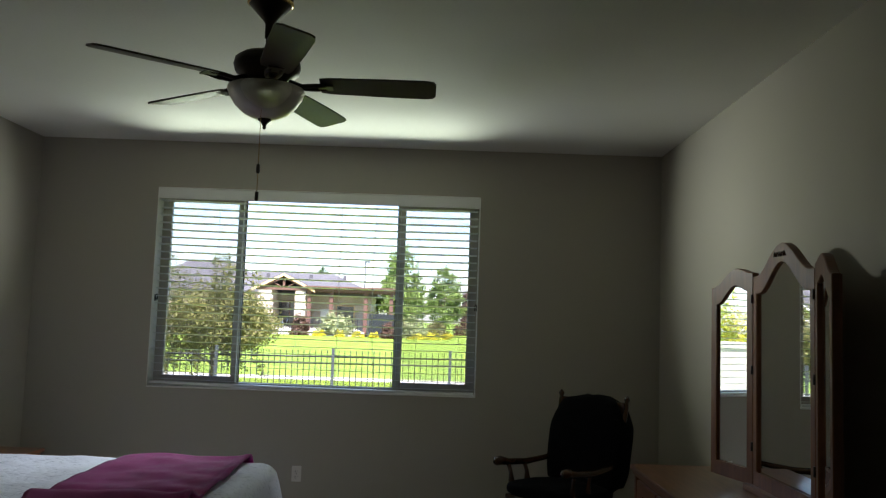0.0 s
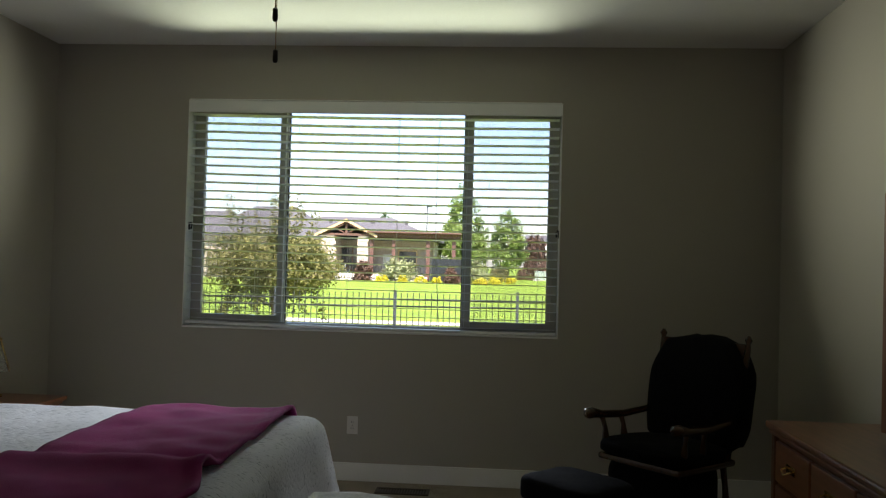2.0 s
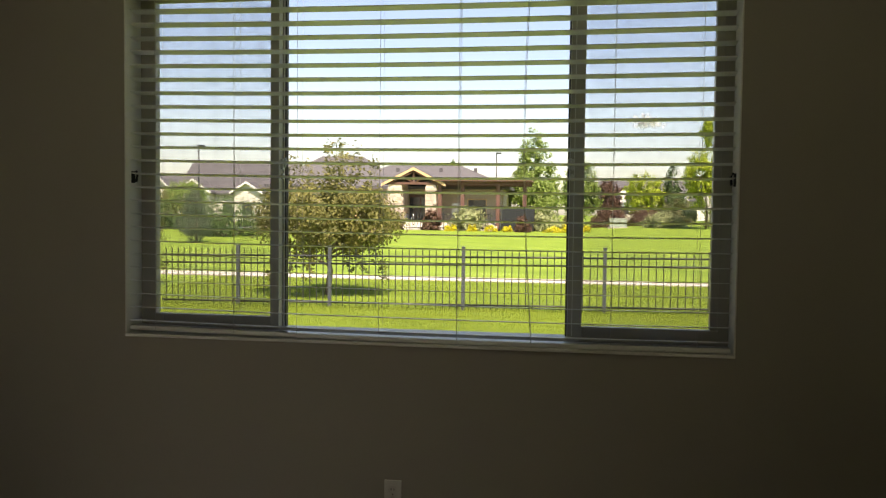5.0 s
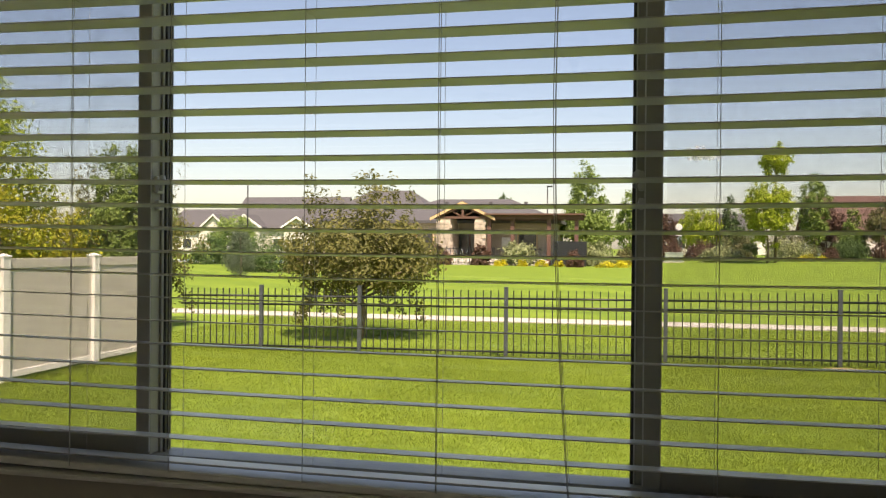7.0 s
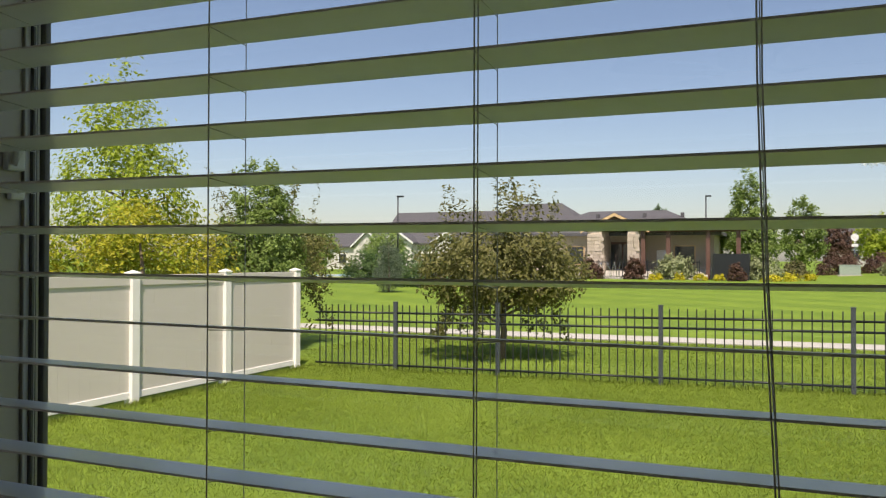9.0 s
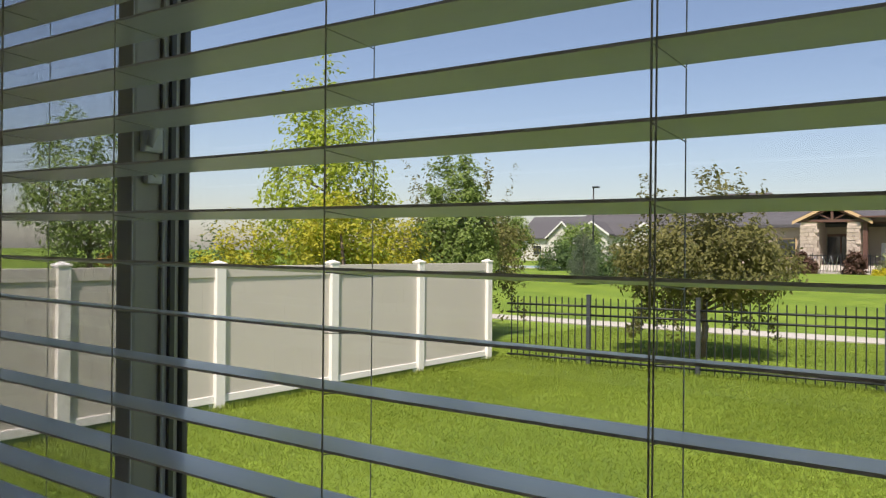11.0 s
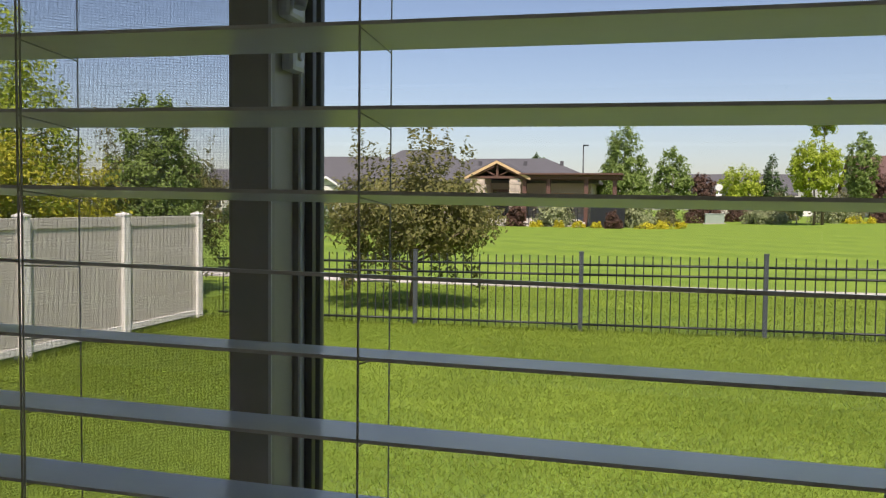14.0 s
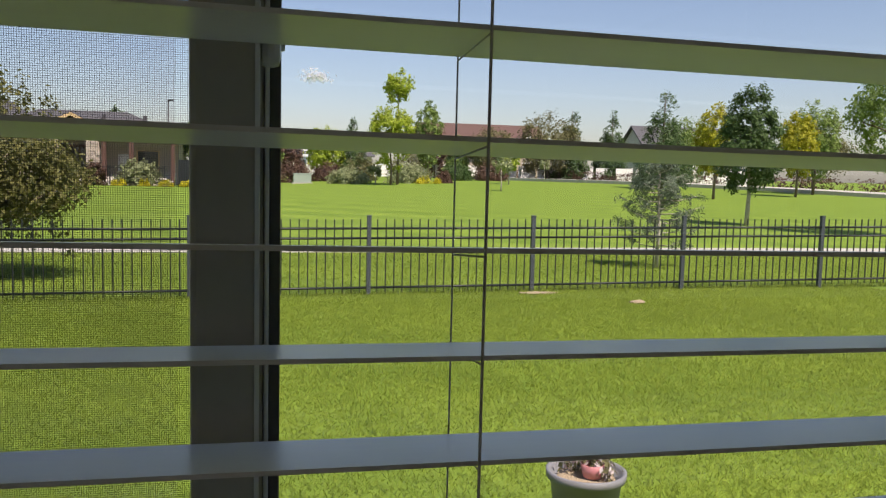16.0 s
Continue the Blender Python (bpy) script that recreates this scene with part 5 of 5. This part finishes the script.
CX, CY = -14.4, 76.0
ob = thing("clubhouse", (CX, CY, 0), "single-storey tan clubhouse with stone-columned gabled porch", "building")
base = gz(CX, CY) - 0.05
part("wall", box(-8.6, 2.2, base, 7.6, 12, 3.85), M["stucco"], ob)
part("wall", box(-15.5, 5.5, base, -8.6, 13, 3.9), M["stucco"], ob)
part("roof", hip_roof(bmesh.new(), -8.6, 7.6, 2.2, 12, 3.9, 6.1, 5.2), M["shingle"], ob, "grey shingled hip roof")
part("roof", hip_roof(bmesh.new(), -15.5, -4.0, 5.5, 15.0, 4.1, 7.2, 4.2), M["shingle"], ob, "grey shingled hip roof")
for x in (-3, 1.2, 4.5):
    part("roof_vent", box(x, 5.2, 5.2, x + 0.3, 5.5, 5.75), M["shingle"], ob)
# porch
bm = bmesh.new()
gable_roof(bm, -2.35, 2.35, -1.0, 6.0, 4.35, 5.5, "y", over=0.45, t=0.16)
part("porch_roof", bm, M["shingle"], ob)
for s in (-1, 1):
    bm = bmesh.new()
    plate(bm, [(s * 2.85, 4.02), (0, 5.45), (0, 5.20), (s * 2.85, 3.78)], 1, -1.53, -1.46)
    part("fascia_board", bm, M["fascia"], ob, "tan fascia board")
    part("truss_chord", tube(bmesh.new(), [(s * 2.2, -1.2, 4.05), (0, -1.2, 5.1)], 0.11, 4), M["timber"], ob)
    part("truss_web", tube(bmesh.new(), [(s * 0.15, -1.2, 4.15), (s * 1.0, -1.2, 4.62)], 0.08, 4), M["timber"], ob)
part("truss_tie", box(-2.2, -1.3, 3.95, 2.2, -1.1, 4.15), M["timber"], ob)
part("king_post", box(-0.1, -1.28, 4.15, 0.1, -1.12, 5.05), M["timber"], ob)
stone_rng = random.Random(3)
stone_mesh = [as_mesh("stone", box(-w / 2, -0.06, 0, w / 2, 0.06, 0.27, 0.02), M["stone"]) for w in (0.36, 0.5, 0.62)]
for x0, x1 in ((-2.3, -1.05), (1.05, 2.0)):
    col = part("column", box(x0 + 0.03, -1.25, base, x1 - 0.03, 2.0, 3.95), M["stone"], ob, "rough stone-faced column")
    z = base
    while z < 3.6:
        x = x0
        while x < x1 - 0.2:
            k = stone_rng.randrange(3)
            w = (0.36, 0.5, 0.62)[k]
            if x + w > x1 + 0.06:
                k, w = 0, 0.36
            o = new("stone", stone_mesh[k])
            o.parent = col
            o.matrix_basis = pose(x + w / 2, -1.26 - stone_rng.uniform(0, 0.05), z)
            x += w + 0.02
        z += 0.29
part("entry_door", box(-1.0, 2.1, base, 1.0, 2.16, 2.9), M["darkglass"], ob, "dark glazed double door")
part("door_frame", box(-0.06, 2.06, base, 0.06, 2.12, 2.9), M["timber"], ob)
part("transom", box(-1.0, 2.05, 2.9, 1.0, 2.17, 3.1), M["timber"], ob)
part("side_door", box(2.9, 2.12, base, 3.9, 2.18, 2.4), M["whitemetal"], ob, "white service door")
wall_window(ob, 5.2, 2.2, 1.2, 2.7, 1.6)
wall_window(ob, -4.2, 2.2, 1.2, 2.7, 1.5)
wall_window(ob, -6.6, 2.2, 1.2, 2.7, 1.2)
part("wainscot", box(2.2, 2.08, base, 7.6, 2.2, 1.0), M["stone"], ob)
pg = thing("pergola", (CX + 6.2, CY - 1.0, gz(-8, 75)), "brown timber pergola beside the clubhouse porch", "pergola")
for x in (-3.9, -1.9, 1.2, 3.5):
    part("post", box(x - 0.16, -0.16, 0, x + 0.16, 0.16, 3.9), M["timber"], pg)
part("beam", box(-4.4, -0.25, 3.9, 4.0, -0.05, 4.25), M["timber"], pg)
part("beam", box(-4.4, 2.6, 3.9, 4.0, 2.8, 4.25), M["timber"], pg)
for k in range(15):
    part("rafter", box(-4.25 + 0.56 * k, -0.7, 4.26, -3.705 + 0.56 * k, 3.3, 4.38), M["timber"], pg)
bm = bmesh.new()
tz = gz(-14, 74)
plate(bm, [(73.2, tz - 0.15), (78.1, tz - 0.15), (78.1, tz + 0.75), (76.0, tz + 0.6), (73.2, tz + 0.06)], 0, -21.5, -7.0)
structure("terrace", bm, M["concrete"], "pale concrete pool terrace", "terrace")
structure("pool_deck", box(-44, 69.5, gz(-36, 74) - 0.1, -21.6, 79, gz(-36, 74) + 0.05), M["concrete"], "pale concrete pool deck", "terrace")
structure("water", box(-42, 71.2, gz(-36, 74) + 0.055, -29, 77.5, gz(-36, 74) + 0.07), M["pool"], "pale blue swimming pool water", "pool")
pf = thing("pool_fence", (-14.5, 73.4, gz(-14.5, 73.4) + 0.05), "black iron fence round the pool terrace", "fence")
bar = as_mesh("bar", box(-0.012, -0.012, 0.05, 0.012, 0.012, 1.45), M["iron"])
for k in range(-60, 60):
    o = new("bar", bar)
    o.parent = pf
    o.matrix_basis = pose(-7 + 0.235 * k, 0, 0)
for h in (0.15, 1.3):
    part("rail", box(-21, -0.02, h, 7, 0.02, h + 0.05), M["iron"], pf)
for k in range(-7, 8):
    part("post", box(-7.03 + 2 * k, -0.03, 0, -6.97 + 2 * k, 0.03, 1.5), M["iron"], pf)
br = thing("bike_rack", (-14.5, 72.9, gz(-14.5, 72.9)), "grey wave-shaped metal bicycle rack", "bicycle rack")
pts = []
for k in range(41):
    u = k / 40
    pts.append((-0.95 + 1.9 * u, 0, 0.75 + 0.6 * math.sin(u * 2 * math.pi * 3.5 - 1.57)))
part("tube", tube(bmesh.new(), pts, 0.025, 6), M["steel"], br)
for sx in (-0.95, 0.95):
    part("foot", box(sx - 0.05, -0.05, -0.01, sx + 0.05, 0.05, 0.16), M["steel"], br)
en = thing("refuse_enclosure", (-5.1, 72.5, gz(-5.1, 72.5)), "dark slatted refuse enclosure beside the clubhouse", "enclosure")
for k in range(20):
    part("slat", box(-1.3 + 0.13 * k, 0, 0.05, -1.185 + 0.13 * k, 0.04, 2.0), M["iron"], en)
part("side", box(-1.32, 0.05, 0, -1.26, 2.2, 2.05), M["iron"], en)
part("side", box(1.26, 0.05, 0, 1.32, 2.2, 2.05), M["iron"], en)
part("back", box(-1.3, 2.2, 0, 1.3, 2.26, 2.05), M["iron"], en)
for x, y, h in ((-32.0, 69.7, 6.9), (-8.55, 89.5, 7.7)):
    lp = thing("street_lamp", (x, y, gz(x, y)), "tall dark car-park lamp post with a flat head", "street lamp", "car-park lamps")
    part("pole", tube(bmesh.new(), [(0, 0, 0), (0, 0, h - gz(x, y))], [0.08, 0.06], 8), M["iron"], lp)
    part("head", box(-0.05, -0.16, h - gz(x, y) - 0.02, 0.5, 0.16, h - gz(x, y) + 0.12, 0.02), M["iron"], lp)
sg = thing("road_sign", (4.58, 93, gz(4.58, 93)), "pale octagonal road sign on a steel post, seen from behind", "sign")
part("pole", tube(bmesh.new(), [(0, 0, 0), (0, 0, 3.9 - gz(4.58, 93))], 0.04, 6), M["steel"], sg)
oct8 = [(0.36 * math.cos(math.pi / 8 + k * math.pi / 4), 3.75 - gz(4.58, 93) + 0.36 * math.sin(math.pi / 8 + k * math.pi / 4)) for k in range(8)]
part("panel", plate(bmesh.new(), oct8, 1, -0.06, -0.045), M["whitemetal"], sg)
part("lower_panel", box(-0.28, -0.06, 2.85 - gz(4.58, 93), 0.28, -0.045, 3.1 - gz(4.58, 93)), M["whitemetal"], sg)
tb = thing("transformer_box", (3.6, 83, gz(3.6, 83)), "pale green steel utility box on the lawn", "utility box")
part("cabinet", box(-0.8, -0.6, 0.08, 0.8, 0.6, 0.85, 0.04), M["greenbox"], tb)
part("pad", box(-0.95, -0.75, -0.05, 0.95, 0.75, 0.079), M["concrete"], tb)
part("lid", box(-0.83, -0.63, 0.851, 0.83, 0.63, 0.92, 0.03), M["greenbox"], tb)


def house(x, y, w, d, ze, zr, wall, roof, label, front, windows):
    """A neighbour's house with a main ridge, a front gable, windows and fascia."""
    ob = thing("house", (x, y, gz(x, y)), label, "house")
    g = gz(x, y)
    part("wall", box(-w / 2, 0, -0.2, w / 2, d, ze - g), M[wall], ob)
    bm = bmesh.new()
    gable_roof(bm, -w / 2, w / 2, 0, d, ze - g, zr - g, "x", over=0.5)
    part("roof", bm, M[roof], ob)
    for s in (-1, 1):
        bm = bmesh.new()
        plate(bm, [(0.02, ze - g - 0.1), (d / 2, zr - g - 0.24), (d - 0.02, ze - g - 0.1)], 0, s * (w / 2 - 0.15), s * (w / 2))
        part("gable_end", bm, M[wall], ob)
    for fx, fw, fz in front:
        part("front_wall", box(fx - fw / 2, -1.8, -0.2, fx + fw / 2, -0.002, ze - g), M[wall], ob)
        bm = bmesh.new()
        gable_roof(bm, fx - fw / 2, fx + fw / 2, -1.8, d / 2, ze - g, fz - g, "y", over=0.4)
        part("front_roof", bm, M[roof], ob)
        bm = bmesh.new()
        plate(bm, [(fx - fw / 2, ze - g - 0.1), (fx, fz - g - 0.24), (fx + fw / 2, ze - g - 0.1)], 1, -1.8, -1.7)
        part("front_gable", bm, M[wall], ob)
        for s in (-1, 1):
            bm = bmesh.new()
            sl = (fz - ze) / (fw / 2)
            plate(bm, [(fx + s * (fw / 2 + 0.4), ze - g - 0.4 * sl), (fx, fz - g), (fx, fz - g - 0.3), (fx + s * (fw / 2 + 0.4), ze - g - 0.4 * sl - 0.3)], 1, -2.27, -2.21)
            part("fascia", bm, M["whitemetal"], ob, "white fascia board")
        wall_window(ob, fx, -1.8, 1.0, 2.4, 1.4, "whitemetal")
    for wx in windows:
        wall_window(ob, wx, 0, 1.0, 2.4, 1.4, "whitemetal")
    return ob


house(-46.5, 110, 15, 11, 4.2, 8.4, "siding", "shingle", "pale two-gabled house with grey roof beyond the pool", ((-4.5, 4.4, 5.7), (3.0, 3.8, 5.4)), (-0.5, 6))
house(-64, 122, 13, 10, 4.0, 7.2, "siding", "shingle", "pale house with grey roof far beyond the fence", ((2.0, 5.0, 6.2),), (-3.5,))
house(34, 126, 19, 12, 4.6, 9.2, "stucco", "shingle_brown", "tan house with brown shingled roof across the street", ((5.5, 7.5, 7.4),), (-5, -1))
house(62, 112, 17, 12, 4.6, 9.0, "siding", "shingle", "pale house with grey roof across the street", ((-4.0, 6.0, 7.2),), (2, 6))
house(12, 150, 16, 11, 4.4, 7.6, "siding", "shingle", "pale house with grey roof far beyond the lawn", ((3.0, 6.0, 6.6),), (-4,))
wf = thing("white_fence", (30, 124, gz(30, 124)), "long white vinyl fence across the street", "fence")
for k in range(20):
    part("panel", box(-14 + 2.4 * k, -1.2 * k * 0.9, 0.05, -11.7 + 2.4 * k, -1.2 * k * 0.9 + 0.05, 1.9), M["pvcpost"], wf)
    part("post", box(-11.69 + 2.4 * k, -1.2 * k * 0.9 - 0.04, 0, -11.58 + 2.4 * k, -1.2 * k * 0.9 + 0.09, 2.05), M["pvcpost"], wf)
# pool-side loungers and a far white outbuilding
for x in (-37.2, -35.9):
    lg = thing("pool_chair", (x, 78.2, gz(-36, 74) + 0.05), "white pool chair on the terrace", "chair", "pool chairs")
    part("seat", box(-0.35, -0.4, 0.38, 0.35, 0.4, 0.45, 0.02), M["whitemetal"], lg)
    part("backrest", box(-0.35, 0.36, 0.46, 0.35, 0.42, 1.25, 0.02), M["whitemetal"], lg)
    for sx in (-0.3, 0.3):
        for sy in (-0.35, 0.35):
            part("leg", box(sx - 0.03, sy - 0.03, 0, sx + 0.03, sy + 0.03, 0.38), M["whitemetal"], lg)

cl = np.array([(-14, 0, 0), (-6, 2, 2), (2, 0, 4), (7, 3, 3), (14, 0, -1), (0, 0, -2), (-2, 2, 9)])
v, f = leaves(clumped(260, cl, (5.0, 4.0, 2.6)), 3.2, slim=0.8)
cd = new("backdrop_cloud", soup("cloud", v, f, M["cloud"]))
cd.location = (95, 1196, 130)
tagged(cd, "small white fair-weather cloud low in the sky", "cloud", "", "structure")

# flower pot, stone and soil near the fence
PX, PY = 0.10, 9.55
pt = thing("flower_pot", (PX, PY, gz(PX, PY)), "grey plastic planter with pale flowers on the grass", "flower pot")
part("pot", lathe(bmesh.new(), [(0, 0), (0.135, 0), (0.14, 0.02), (0.175, 0.29), (0.195, 0.30), (0.198, 0.335), (0.185, 0.338), (0.172, 0.325), (0.165, 0.30), (0, 0.295)], 36), M["pot"], pt)
part("soil", lathe(bmesh.new(), [(0, 0.303), (0.1, 0.302), (0.163, 0.298)], 24), M["dirt"], pt)
cl = envelope(14, "dome", 0.28, 0.12) + np.array([0, 0, 0.30])
for nm, leaf, n, sz in (("flowers", "petal", 160, 0.018), ("leaves", "olive", 260, 0.02)):
    v, f = leaves(clumped(n, cl, (0.03, 0.03, 0.02)), sz)
    o = new(nm, soup(nm, v, f, M[leaf]))
    o.parent = pt
inner = part("inner_pot", lathe(bmesh.new(), [(0, 0.31), (0.045, 0.31), (0.06, 0.375), (0.055, 0.376), (0.045, 0.36), (0, 0.36)], 20, (0.02, -0.03, 0)), mat("pink_ceramic", (0.55, 0.22, 0.22), rough=0.4), pt, "small pink pot")
st = thing("garden_stone", (3.75, 16.3, gz(3.75, 16.3)), "flat tan stone lying in the grass", "stone")
bm = bmesh.new()
bmesh.ops.create_icosphere(bm, subdivisions=2, radius=1)
for v in bm.verts:
    v.co = Vector((v.co.x * 0.12, v.co.y * 0.07, v.co.z * 0.035 + 0.012)) * (1 + 0.2 * noise.noise(v.co * 2))
part("rock", bm, M["dirt"], st)
bm = bmesh.new()
ring = [bm.verts.new((2.7 + (0.30 + 0.14 * noise.noise(Vector((k * 0.7, 0, 0)))) * math.cos(k / 24 * 2 * math.pi), 17.36 + 0.13 * math.sin(k / 24 * 2 * math.pi), gz(2.7, 17.3) + 0.012)) for k in range(24)]
bm.faces.new(ring)
structure("soil_patch", bm, M["dirt"], "bare dry soil at a fence post", "soil")

# grass blades on the near lawn, taller along the fences
NEAR, MID, EDGE = 850000, 130000, 16000
gx = np.concatenate([RNG.uniform(-8.3, 8.5, NEAR), RNG.uniform(-9.5, 14, MID), RNG.uniform(-8.1, 12, EDGE // 2), VX + 0.1 + np.abs(RNG.normal(0, 0.06, EDGE // 2))])
gy = np.concatenate([7.2 + 10.5 * RNG.uniform(0, 1, NEAR) ** 1.2, RNG.uniform(17.6, 24.1, MID), 17.62 + RNG.normal(0, 0.05, EDGE // 2), RNG.uniform(6.6, 17.3, EDGE // 2)])
tall = np.concatenate([np.full(NEAR, 1.0), np.full(MID, 1.3), np.full(EDGE, 2.6)])
keep = ((gx > VX + 0.08) | (gy > VY)) & (np.hypot((gx - 2.7) / 0.3, (gy - 17.36) / 0.13) > 0.6) & (np.hypot(gx - PX, gy - PY) > 0.15)
gx, gy, tall = gx[keep], gy[keep], tall[keep]
N = len(gx)
gzv = np.array([gz(a, b) for a, b in zip(gx.tolist(), gy.tolist())])
ang, hgt = RNG.uniform(0, 2 * math.pi, N), RNG.uniform(0.010, 0.036, N) * tall
wdt = 0.0014 + 0.00022 * gy
dx, dy = np.cos(ang) * wdt, np.sin(ang) * wdt
lx, ly = RNG.normal(0, 0.024, N), RNG.normal(0, 0.024, N)
v = np.stack([np.stack([gx - dx, gy - dy, gzv - 0.004], 1), np.stack([gx + dx, gy + dy, gzv - 0.004], 1), np.stack([gx + lx, gy + ly, gzv + hgt], 1)], 1).reshape(-1, 3)
up = (dx * ly - dy * lx) > 0
tri = np.arange(N)[:, None] * 3 + np.where(up[:, None], np.array([[0, 1, 2]]), np.array([[1, 0, 2]]))
blades = soup("grass", v, tri, M["grass"])
upright = np.tile(np.array([0.0, 0.0, 1.0], dtype=np.float32), (len(v), 1))
upright[:, :2] = np.repeat(np.stack([lx, ly], 1) * 24, 3, axis=0)
upright /= np.linalg.norm(upright, axis=1)[:, None]
blades.polygons.foreach_set("use_smooth", np.ones(len(blades.polygons), dtype=bool))
blades.normals_split_custom_set_from_vertices(upright)
tagged(new("grass", blades), "short mown grass blades", "grass", "", "stuff")
